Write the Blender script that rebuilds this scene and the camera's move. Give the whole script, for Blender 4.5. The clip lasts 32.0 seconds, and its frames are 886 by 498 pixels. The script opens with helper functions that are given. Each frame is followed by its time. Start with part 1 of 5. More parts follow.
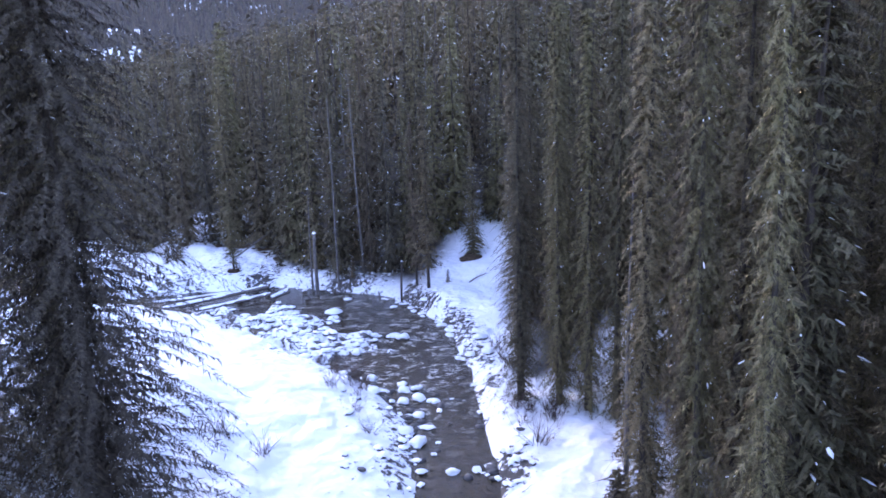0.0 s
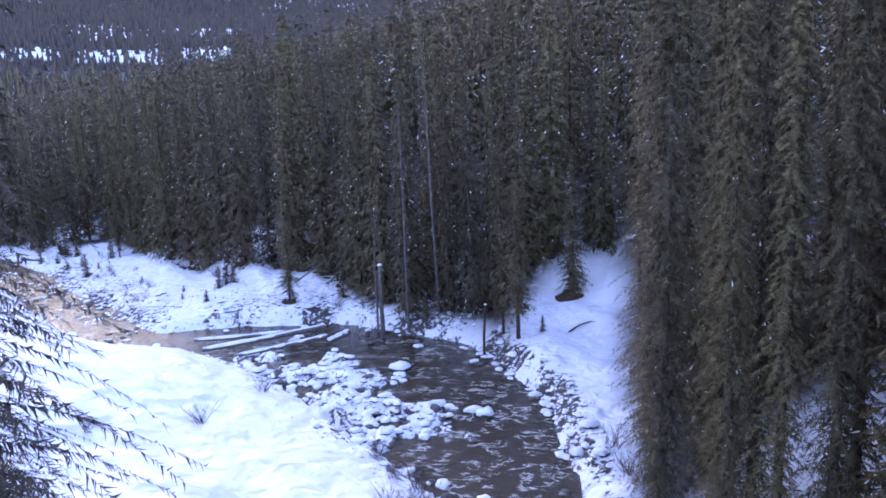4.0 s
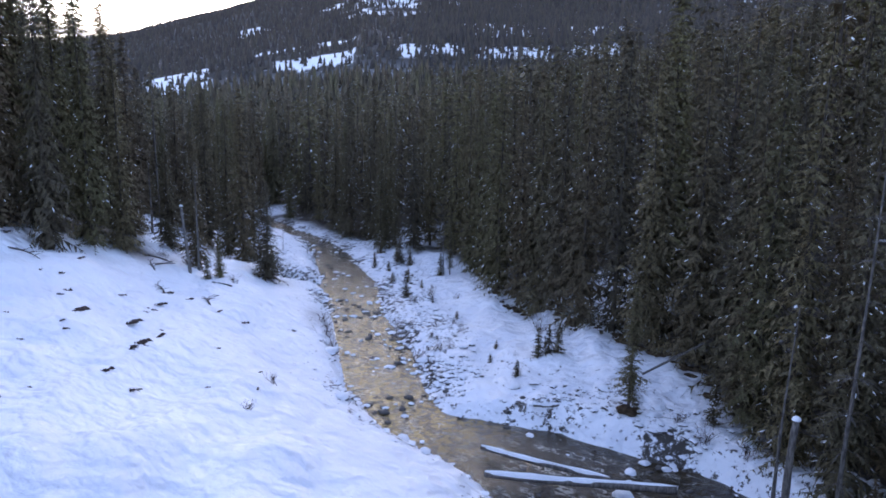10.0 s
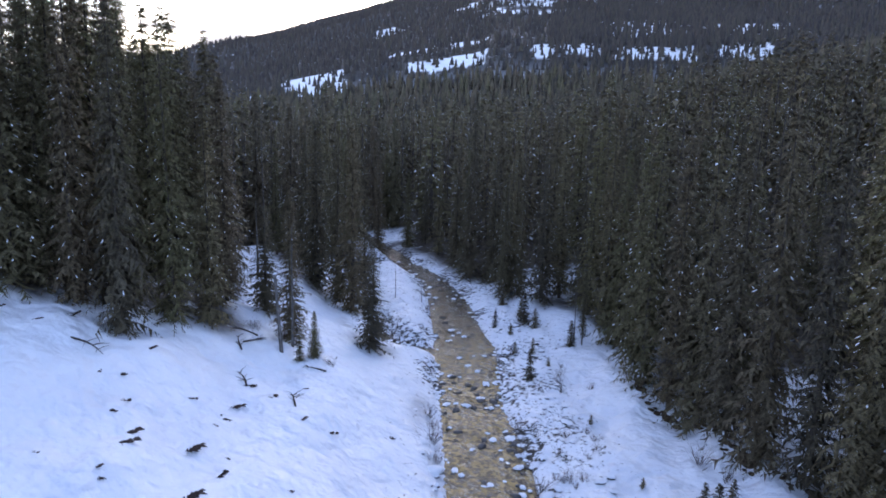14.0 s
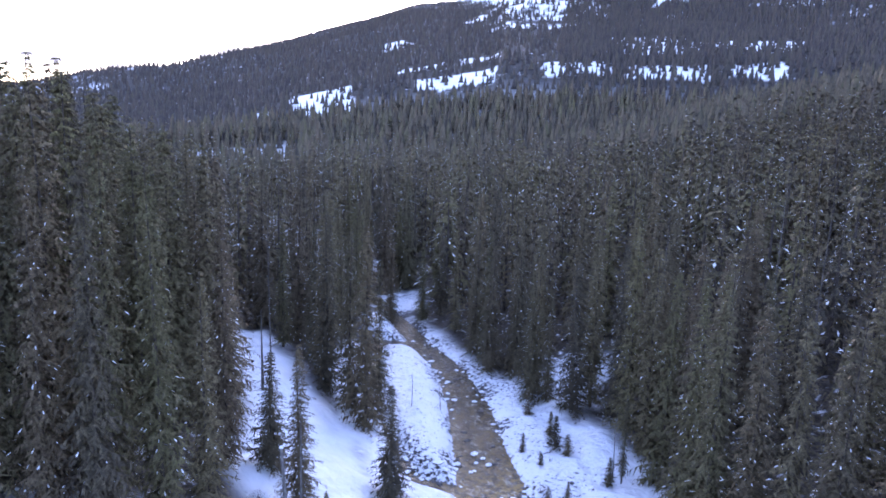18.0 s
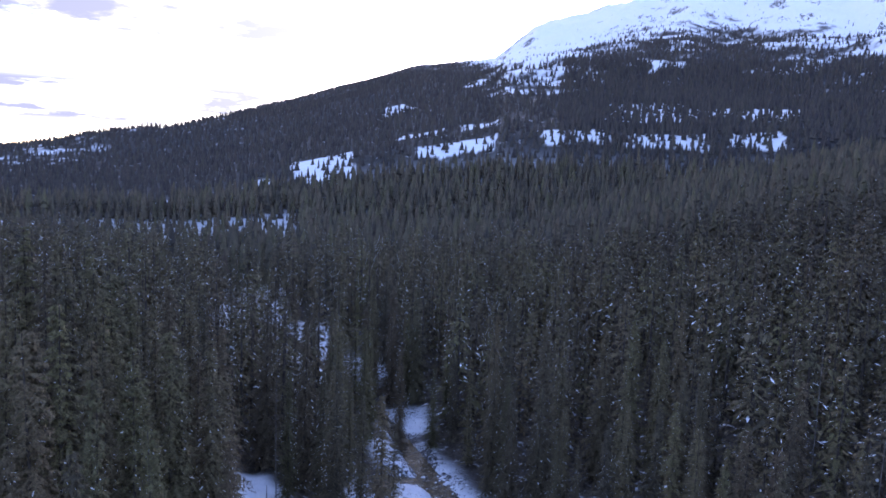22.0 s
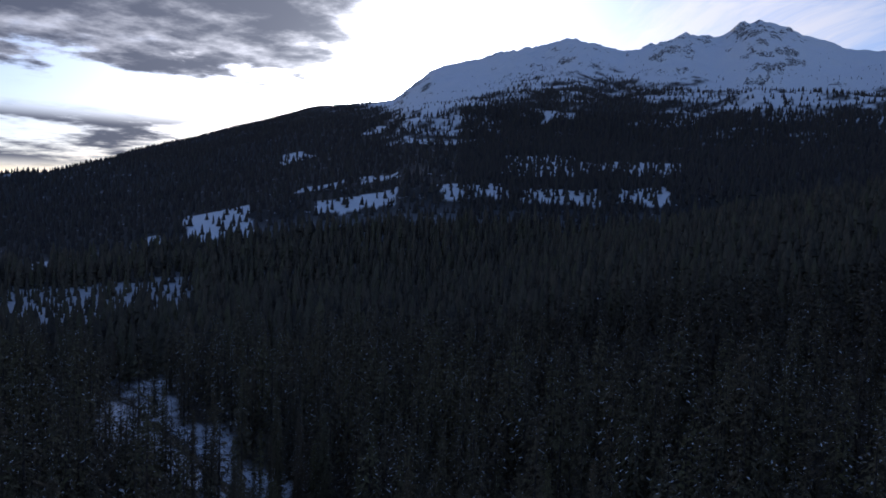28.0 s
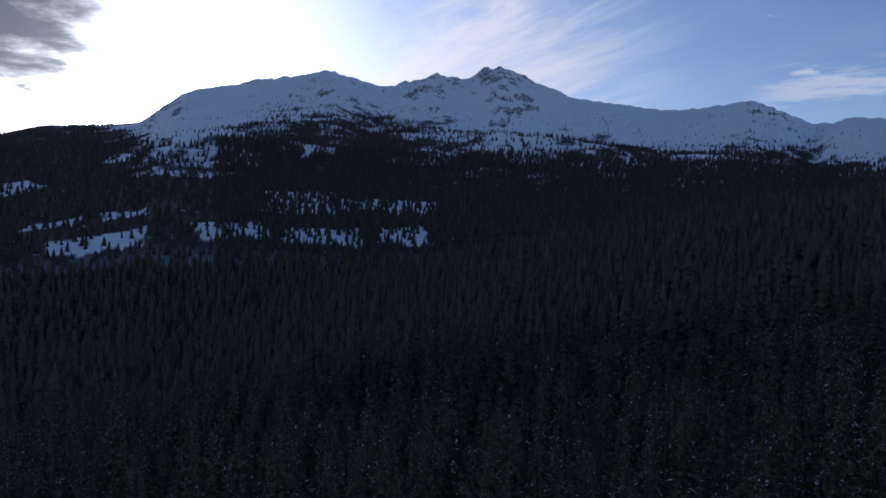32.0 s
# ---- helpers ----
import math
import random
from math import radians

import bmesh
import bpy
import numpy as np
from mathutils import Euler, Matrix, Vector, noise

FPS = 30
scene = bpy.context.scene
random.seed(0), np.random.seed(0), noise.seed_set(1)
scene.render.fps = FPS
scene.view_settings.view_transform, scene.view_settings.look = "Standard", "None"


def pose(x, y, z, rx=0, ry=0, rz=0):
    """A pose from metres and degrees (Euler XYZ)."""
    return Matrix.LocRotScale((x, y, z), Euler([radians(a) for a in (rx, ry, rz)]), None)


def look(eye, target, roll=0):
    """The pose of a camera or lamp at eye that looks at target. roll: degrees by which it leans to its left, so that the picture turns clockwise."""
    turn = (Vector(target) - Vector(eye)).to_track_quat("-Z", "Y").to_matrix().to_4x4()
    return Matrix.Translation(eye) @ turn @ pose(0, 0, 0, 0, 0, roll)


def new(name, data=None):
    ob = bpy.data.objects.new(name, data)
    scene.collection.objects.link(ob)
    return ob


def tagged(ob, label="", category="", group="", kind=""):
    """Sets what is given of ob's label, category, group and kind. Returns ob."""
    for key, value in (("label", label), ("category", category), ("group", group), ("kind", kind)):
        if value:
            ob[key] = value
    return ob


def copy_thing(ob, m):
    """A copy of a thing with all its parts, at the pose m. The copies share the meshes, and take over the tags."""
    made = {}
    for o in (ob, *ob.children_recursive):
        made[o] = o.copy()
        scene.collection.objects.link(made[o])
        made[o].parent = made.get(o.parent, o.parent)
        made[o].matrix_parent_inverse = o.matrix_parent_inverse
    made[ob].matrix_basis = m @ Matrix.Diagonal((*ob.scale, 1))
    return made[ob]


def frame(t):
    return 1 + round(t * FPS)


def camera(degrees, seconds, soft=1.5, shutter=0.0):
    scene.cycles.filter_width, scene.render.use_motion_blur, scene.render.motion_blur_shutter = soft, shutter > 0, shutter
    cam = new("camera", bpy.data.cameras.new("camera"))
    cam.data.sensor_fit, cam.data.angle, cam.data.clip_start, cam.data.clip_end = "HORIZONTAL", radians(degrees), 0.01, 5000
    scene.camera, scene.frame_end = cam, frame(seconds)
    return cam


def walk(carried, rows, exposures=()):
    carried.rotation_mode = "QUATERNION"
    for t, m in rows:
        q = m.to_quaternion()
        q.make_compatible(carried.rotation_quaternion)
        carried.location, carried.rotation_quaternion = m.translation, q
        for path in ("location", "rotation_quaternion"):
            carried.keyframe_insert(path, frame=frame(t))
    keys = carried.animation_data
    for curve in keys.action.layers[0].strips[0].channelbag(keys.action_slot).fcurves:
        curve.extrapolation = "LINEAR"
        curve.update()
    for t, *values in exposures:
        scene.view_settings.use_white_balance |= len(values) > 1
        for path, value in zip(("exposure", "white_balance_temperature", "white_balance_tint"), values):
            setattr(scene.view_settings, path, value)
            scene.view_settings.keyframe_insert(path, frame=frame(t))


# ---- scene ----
cam = camera(63.76, 32.0, soft=1.7)
PATH = [
    (0, (0.02, -0.04, 20.01, 78.96, 2.31, 2.52)),
    (0.5, (-0.17, 1.74, 20.10, 78.93, 2.44, 2.55)),
    (1, (-0.34, 3.57, 20.19, 78.91, 2.54, 2.60)),
    (1.5, (-0.52, 5.42, 20.27, 78.87, 2.65, 2.91)),
    (2, (-0.63, 7.30, 20.33, 78.90, 2.71, 3.12)),
    (2.5, (-0.88, 9.18, 20.40, 78.93, 2.79, 4.23)),
    (3, (-1.13, 11.07, 20.50, 79.01, 2.73, 5.61)),
    (3.5, (-1.43, 12.96, 20.62, 79.05, 2.49, 7.40)),
    (5.5, (-3.27, 20.88, 21.29, 79.01, 1.65, 14.45)),
    (6, (-3.84, 22.99, 21.27, 79.15, 1.31, 16.89)),
    (6.5, (-4.49, 25.11, 21.27, 79.29, 0.95, 20.03)),
    (7, (-5.18, 27.24, 21.28, 79.40, 0.56, 22.81)),
    (7.5, (-5.96, 29.35, 21.34, 79.44, 0.28, 25.13)),
    (8, (-6.93, 31.37, 21.45, 79.45, -0.11, 29.28)),
    (8.5, (-7.86, 33.43, 21.52, 79.45, -0.37, 32.60)),
    (9, (-8.89, 35.44, 21.64, 79.42, -0.57, 35.16)),
    (9.5, (-9.97, 37.40, 21.77, 79.37, -0.68, 36.68)),
    (10, (-11.20, 39.22, 21.88, 79.35, -0.86, 38.62)),
    (10.5, (-12.44, 40.95, 21.91, 79.34, -1.03, 40.38)),
    (11, (-13.78, 42.62, 21.98, 79.32, -1.14, 41.68)),
    (11.5, (-15.07, 44.14, 22.27, 79.27, -1.24, 43.40)),
    (12, (-16.28, 45.45, 22.84, 79.21, -1.29, 44.85)),
    (12.5, (-17.38, 46.60, 23.72, 79.13, -1.32, 46.41)),
    (13, (-18.53, 47.63, 24.78, 79.04, -1.36, 47.63)),
    (13.5, (-19.75, 48.58, 25.93, 78.96, -1.42, 48.40)),
    (14, (-20.96, 49.45, 27.19, 78.88, -1.44, 48.86)),
    (14.5, (-22.17, 50.27, 28.52, 78.81, -1.43, 49.15)),
    (16.5, (-26.91, 52.79, 33.91, 78.72, -1.59, 49.44)),
    (17, (-28.13, 53.43, 35.34, 78.93, -1.66, 49.43)),
    (17.5, (-29.33, 54.02, 36.76, 79.12, -1.70, 49.41)),
    (18, (-30.50, 54.56, 38.18, 79.34, -1.82, 49.39)),
    (18.5, (-31.66, 55.01, 39.65, 79.55, -1.88, 49.36)),
    (19, (-32.81, 55.33, 41.22, 79.74, -1.88, 49.34)),
    (19.5, (-33.83, 55.59, 42.74, 79.96, -1.91, 49.31)),
    (20, (-34.73, 55.82, 44.20, 80.47, -1.98, 49.28)),
    (20.5, (-35.55, 56.01, 45.62, 81.19, -2.01, 49.26)),
    (21, (-36.28, 56.23, 47.04, 81.97, -2.05, 49.22)),
    (21.5, (-36.95, 56.47, 48.48, 82.81, -2.03, 49.22)),
    (22, (-37.54, 56.70, 49.92, 83.62, -2.05, 49.21)),
    (22.5, (-38.07, 56.90, 51.35, 84.31, -2.06, 49.19)),
    (23, (-38.57, 57.04, 52.80, 84.96, -2.05, 49.14)),
    (23.5, (-39.03, 57.11, 54.27, 85.51, -2.08, 49.10)),
    (24, (-39.46, 57.14, 55.75, 85.48, -2.11, 48.75)),
    (24.5, (-39.88, 57.14, 57.27, 85.48, -2.03, 48.12)),
    (26.5, (-40.83, 57.19, 63.23, 85.75, -2.01, 45.80)),
    (27, (-41.08, 57.23, 64.67, 86.08, -1.99, 44.42)),
    (27.5, (-41.32, 57.30, 66.10, 86.41, -1.97, 42.71)),
    (28, (-41.58, 57.37, 67.55, 86.76, -1.91, 41.11)),
    (28.5, (-41.85, 57.49, 69.02, 87.11, -1.88, 39.52)),
    (29, (-42.16, 57.63, 70.50, 87.46, -1.87, 37.91)),
    (29.5, (-42.49, 57.75, 72.01, 87.84, -1.85, 36.03)),
    (30, (-42.85, 57.81, 73.55, 88.21, -1.84, 34.11)),
    (30.5, (-43.18, 57.80, 75.12, 88.61, -1.81, 32.04)),
    (31, (-43.48, 57.75, 76.70, 89.03, -1.80, 29.60)),
    (31.5, (-43.71, 57.68, 78.26, 89.29, -1.76, 26.12)),
    (32, (-43.91, 57.60, 79.83, 89.48, -1.65, 22.04)),
]
walk(cam, [(t, pose(*p)) for t, p in PATH],
     [(0, 3.95, 6300, 29), (3, 3.75, 6200, 31), (6, 3.27, 6180, 33), (9, 2.88, 6650, 23), (13, 2.72, 6800, 17.5), (17, 3.26, 6320, 27), (19, 3.6, 6150, 29),
      (21, 3.05, 6000, 29), (23, 1.9, 5850, 23), (24.5, 0.95, 5700, 19), (27, 0.2, 5450, 18), (30, -0.05, 5450, 18), (32, -0.1, 5450, 18)])

# ---- world and sun: late winter afternoon, the sun just behind the ridge ----
SUN_AZ, SUN_EL = 46.0, 7.6     # degrees to the left of +y, and above the horizon
world = bpy.data.worlds.new("winter_sky")
scene.world = world
world.use_nodes = True


class Nodes:
    """Short hand for node trees."""

    def __init__(self, tree):
        self.tree = tree
        tree.nodes.clear()

    def add(self, kind, props=None, **inputs):
        n = self.tree.nodes.new(kind)
        for k, v in (props or {}).items():
            setattr(n, k, v)
        for k, v in inputs.items():
            k = k.replace("_", " ")
            sock = n.inputs[int(k[1:])] if k[0] == "i" and k[1:].isdigit() else n.inputs[k]
            self.put(sock, v)
        return n

    def put(self, sock, v):
        if isinstance(v, bpy.types.Node):
            v = v.outputs[0]
        if isinstance(v, bpy.types.NodeSocket):
            self.tree.links.new(v, sock)
        else:
            sock.default_value = v

    def math(self, op, a, b=0.0, clamp=False):
        return self.add("ShaderNodeMath", {"operation": op, "use_clamp": clamp}, i0=a, i1=b)

    def vec(self, op, a, b=(0, 0, 0)):
        return self.add("ShaderNodeVectorMath", {"operation": op}, i0=a, i1=b)

    def mix(self, fac, a, b):
        n = self.add("ShaderNodeMix", {"data_type": "RGBA"})
        self.put(n.inputs[0], fac), self.put(n.inputs[6], a), self.put(n.inputs[7], b)
        return n.outputs[2]

    def ramp(self, fac, lo, hi):
        return self.add("ShaderNodeMapRange", {"interpolation_type": "SMOOTHSTEP"}, Value=fac, From_Min=lo, From_Max=hi)

    def noise(self, vector, scale, detail=4.0, rough=0.55):
        return self.add("ShaderNodeTexNoise", None, Vector=vector, Scale=scale, Detail=detail, Roughness=rough)


w = Nodes(world.node_tree)
sky = w.add("ShaderNodeTexSky", {"sky_type": "NISHITA", "sun_disc": False, "sun_elevation": radians(SUN_EL), "sun_rotation": radians(-SUN_AZ),
                                 "altitude": 1200.0, "air_density": 1.0, "dust_density": 0.6, "ozone_density": 1.6})
way = w.add("ShaderNodeTexCoord").outputs["Generated"]
sun_way = (-math.sin(radians(SUN_AZ)) * math.cos(radians(SUN_EL)), math.cos(radians(SUN_AZ)) * math.cos(radians(SUN_EL)), math.sin(radians(SUN_EL)))
near_sun = w.add("ShaderNodeVectorMath", {"operation": "DOT_PRODUCT"}, i0=way, i1=sun_way).outputs["Value"]
xyz = w.add("ShaderNodeSeparateXYZ", None, Vector=way)
height_up = w.math("ADD", w.math("MAXIMUM", xyz.outputs[2], 0.0), 0.07)
flat = w.add("ShaderNodeCombineXYZ", None, X=w.math("DIVIDE", xyz.outputs[0], height_up), Y=w.math("DIVIDE", xyz.outputs[1], height_up))
puffs = w.noise(w.vec("MULTIPLY", flat, (1.0, 1.0, 1.0)), 1.15, 10.0, 0.60)
along_wind = w.add("ShaderNodeVectorMath", {"operation": "DOT_PRODUCT"}, i0=flat, i1=(-0.72, 0.69, 0.0)).outputs["Value"]
over_wind = w.add("ShaderNodeVectorMath", {"operation": "DOT_PRODUCT"}, i0=flat, i1=(0.69, 0.72, 0.0)).outputs["Value"]
fan = w.add("ShaderNodeCombineXYZ", None, X=w.math("MULTIPLY", along_wind, 0.35), Y=w.math("MULTIPLY", over_wind, 1.7))
wisps = w.noise(w.vec("ADD", fan, w.vec("MULTIPLY", w.noise(flat, 0.9, 3.0).outputs["Color"], (0.5, 0.5, 0.0))), 1.0, 9.0, 0.66)
tufts_up = w.ramp(w.noise(w.vec("ADD", flat, (3.1, 1.7, 0.0)), 1.9, 8.0, 0.58), 0.63, 0.72)
# a grey bank high in the west, a long low bar of cloud over the ridge, clear towards the north
westward = w.ramp(w.add("ShaderNodeVectorMath", {"operation": "DOT_PRODUCT"}, i0=way, i1=(-0.966, 0.26, 0.0)).outputs["Value"], 0.80, 0.93)
high_bank = w.math("MULTIPLY", westward, w.ramp(w.math("ADD", xyz.outputs[2], w.math("MULTIPLY", puffs, 0.10)), 0.200, 0.232))
streaks = w.noise(w.vec("MULTIPLY", way, (5.0, 5.0, 34.0)), 1.0, 8.0, 0.62)
low_bar = w.math("MULTIPLY", w.math("MULTIPLY", w.ramp(xyz.outputs[2], 0.02, 0.05), w.ramp(xyz.outputs[2], 0.122, 0.09)),
                 w.ramp(w.add("ShaderNodeVectorMath", {"operation": "DOT_PRODUCT"}, i0=way, i1=(-0.93, 0.37, 0.0)).outputs["Value"], 0.87, 0.95))
bar_cover = w.math("MULTIPLY", low_bar, w.ramp(streaks, 0.34, 0.52))
cover = w.math("MAXIMUM", w.math("MULTIPLY", w.ramp(w.math("ADD", puffs, w.math("MULTIPLY", high_bank, 0.42)), 0.58, 0.84), w.ramp(xyz.outputs[2], 0.12, 0.16)), bar_cover)
beside_sun = w.ramp(w.add("ShaderNodeVectorMath", {"operation": "DOT_PRODUCT"}, i0=way, i1=(-0.46, 0.85, 0.25)).outputs["Value"], 0.90, 0.985)
veil = w.math("MULTIPLY", w.ramp(wisps, 0.40, 0.62), w.math("ADD", w.math("MULTIPLY", beside_sun, 1.0), 0.04))
# small clouds low over the northern ridge
north_bar = w.math("MULTIPLY", w.math("MULTIPLY", w.ramp(xyz.outputs[2], 0.165, 0.19), w.ramp(xyz.outputs[2], 0.245, 0.215)),
                   w.ramp(w.add("ShaderNodeVectorMath", {"operation": "DOT_PRODUCT"}, i0=way, i1=(0.165, 0.965, 0.20)).outputs["Value"], 0.985, 0.996))
tufts_up = w.math("MAXIMUM", tufts_up, w.math("MULTIPLY", north_bar, w.math("MULTIPLY", w.ramp(streaks, 0.50, 0.62), 0.8)))
glow = w.math("POWER", w.math("MAXIMUM", near_sun, 0.0), 24.0)
halo = w.math("POWER", w.math("MAXIMUM", near_sun, 0.0), 300.0)
wide_glow = w.math("POWER", w.math("MAXIMUM", near_sun, 0.0), 7.0)
light = w.math("ADD", w.math("ADD", w.math("MULTIPLY", glow, 10.0), w.math("MULTIPLY", wide_glow, 2.2)), w.math("MULTIPLY", halo, 90.0))
warmth = w.mix(w.ramp(xyz.outputs[2], 0.03, 0.16), (1.0, 0.83, 0.50, 1), (1.0, 0.93, 0.78, 1))
bright = w.add("ShaderNodeVectorMath", {"operation": "SCALE"}, i0=warmth, Scale=light)
blue = w.vec("MULTIPLY", sky, (1.08, 1.0, 1.12))     # the violet of a winter evening
clear = w.vec("ADD", blue, bright)
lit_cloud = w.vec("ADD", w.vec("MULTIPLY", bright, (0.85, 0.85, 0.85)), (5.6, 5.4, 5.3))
thin = w.mix(veil, clear, lit_cloud)
dark_cloud = w.vec("ADD", w.vec("MULTIPLY", bright, (0.10, 0.104, 0.108)), (0.85, 0.92, 1.15))
folds = w.noise(w.vec("MULTIPLY", flat, (1.0, 1.0, 1.0)), 3.4, 8.0, 0.6)
cover_core = w.math("MAXIMUM", w.ramp(w.math("ADD", w.math("ADD", w.math("MULTIPLY", puffs, 0.55), w.math("MULTIPLY", folds, 0.45)), w.math("MULTIPLY", high_bank, 0.12)), 0.38, 0.66), bar_cover)
cloud = w.mix(cover_core, lit_cloud, dark_cloud)
final = w.mix(w.math("MULTIPLY", w.math("MULTIPLY", tufts_up, 0.75), w.ramp(xyz.outputs[2], 0.42, 0.25)), w.mix(cover, thin, cloud), lit_cloud)
w.add("ShaderNodeOutputWorld", None, Surface=w.add("ShaderNodeBackground", None, Color=final, Strength=0.12))

sun = new("sun", bpy.data.lights.new("sun", "SUN"))
sun.data.energy, sun.data.angle, sun.data.color = 3.0, radians(0.5), (1.0, 0.86, 0.68)
sun.matrix_world = look((0, 0, 300), tuple(Vector((0, 0, 300)) - 100 * Vector(sun_way)))


# ---- materials ----
def material(name):
    m = bpy.data.materials.new(name)
    m.use_nodes = True
    return m, Nodes(m.node_tree)


def finish(n, color, rough=0.8, bump=None, strength=0.4, dist=0.05, spec=0.3, metal=0.0):
    p = n.add("ShaderNodeBsdfPrincipled", None, Base_Color=color, Roughness=rough, Metallic=metal)
    p.inputs["Specular IOR Level"].default_value = spec
    if bump is not None:
        n.put(p.inputs["Normal"], n.add("ShaderNodeBump", None, Height=bump, Strength=strength, Distance=dist))
    n.add("ShaderNodeOutputMaterial", None, Surface=p)
    return p


def position(n):
    return n.add("ShaderNodeNewGeometry").outputs["Position"]


def attr(n, name):
    return n.add("ShaderNodeAttribute", {"attribute_name": name}).outputs["Fac"]


def snow_material(name, tone=(0.84, 0.85, 0.87, 1)):
    m, n = material(name)
    pos = position(n)
    fine, broad = n.noise(pos, 2.2, 6.0), n.noise(pos, 0.28, 4.0)
    color = n.mix(n.ramp(broad, 0.35, 0.7), tone, (0.76, 0.78, 0.81, 1))
    finish(n, color, 0.65, n.math("ADD", fine, n.math("MULTIPLY", broad, 1.6)), 0.5, 0.25, 0.25)
    return m


def needle_material(name, a, b, c, vary=1.0):
    m, n = material(name)
    pos = position(n)
    tint = n.math("FRACT", n.math("ADD", attr(n, "tint"), n.add("ShaderNodeObjectInfo").outputs["Random"]))
    green = n.mix(n.ramp(tint, 0.0, 1.0), a, b)
    # some trees run to brown, others to a fresh olive green
    other = n.math("FRACT", n.math("MULTIPLY", tint, 7.31))
    green = n.mix(n.math("MULTIPLY", n.ramp(other, 0.55, 1.0), 0.5 * vary), green, (0.165, 0.155, 0.058, 1))
    green = n.mix(n.math("MULTIPLY", n.ramp(other, 0.40, 0.0), 0.55 * vary), green, (0.18, 0.122, 0.076, 1))
    patch = n.noise(pos, 0.7, 3.0)
    sprig = n.add("ShaderNodeNewGeometry").outputs["Random Per Island"]
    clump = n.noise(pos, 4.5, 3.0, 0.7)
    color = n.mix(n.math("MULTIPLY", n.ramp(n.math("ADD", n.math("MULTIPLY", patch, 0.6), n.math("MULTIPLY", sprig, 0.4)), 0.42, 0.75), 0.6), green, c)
    # shade between needle clumps, painted dark into the colour by noise
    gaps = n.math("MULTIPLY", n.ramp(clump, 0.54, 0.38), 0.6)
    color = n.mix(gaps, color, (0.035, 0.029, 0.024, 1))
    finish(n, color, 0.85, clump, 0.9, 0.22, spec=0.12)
    return m


def bark_material(name, a, b, scale=9.0):
    m, n = material(name)
    pos = position(n)
    streak = n.noise(n.vec("MULTIPLY", pos, (1, 1, 0.18)), scale, 6.0)
    color = n.mix(n.ramp(streak, 0.35, 0.68), a, b)
    finish(n, color, 0.9, streak, 0.6, 0.03, 0.2)
    return m


SNOW = snow_material("snow")
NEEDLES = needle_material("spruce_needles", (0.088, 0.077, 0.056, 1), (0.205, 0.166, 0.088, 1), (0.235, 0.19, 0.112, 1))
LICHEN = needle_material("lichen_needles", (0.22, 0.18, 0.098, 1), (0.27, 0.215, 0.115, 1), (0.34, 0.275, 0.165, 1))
# darker copy of the spruce needles: shade of the far slopes put into colour
DIM_NEEDLES = needle_material("dimmed_far_needles", (0.050, 0.045, 0.046, 1), (0.085, 0.072, 0.062, 1), (0.10, 0.086, 0.072, 1), 0.3)
# second darkened copy, shade in the colour, for inner forest and old spruces
SHADE = needle_material("dimmed_spruce_needles", (0.062, 0.054, 0.044, 1), (0.125, 0.102, 0.066, 1), (0.155, 0.13, 0.088, 1), 0.7)
BARK = bark_material("bark", (0.04, 0.031, 0.025, 1), (0.09, 0.074, 0.062, 1))
GREY_WOOD = bark_material("weathered_wood", (0.075, 0.068, 0.062, 1), (0.20, 0.18, 0.165, 1))
TWIG = bark_material("twig_bark", (0.06, 0.04, 0.035, 1), (0.12, 0.085, 0.07, 1), 20.0)


def rock_material():
    m, n = material("river_stone")
    pos = position(n)
    rnd = n.add("ShaderNodeObjectInfo").outputs["Random"]
    grain = n.noise(pos, 6.0, 6.0)
    color = n.mix(n.ramp(grain, 0.3, 0.7), (0.045, 0.043, 0.045, 1), (0.13, 0.125, 0.125, 1))
    color = n.mix(n.math("MULTIPLY", rnd, 0.5), color, (0.11, 0.095, 0.08, 1))
    finish(n, color, 0.7, grain, 0.6, 0.05, 0.4)
    return m


ROCK = rock_material()


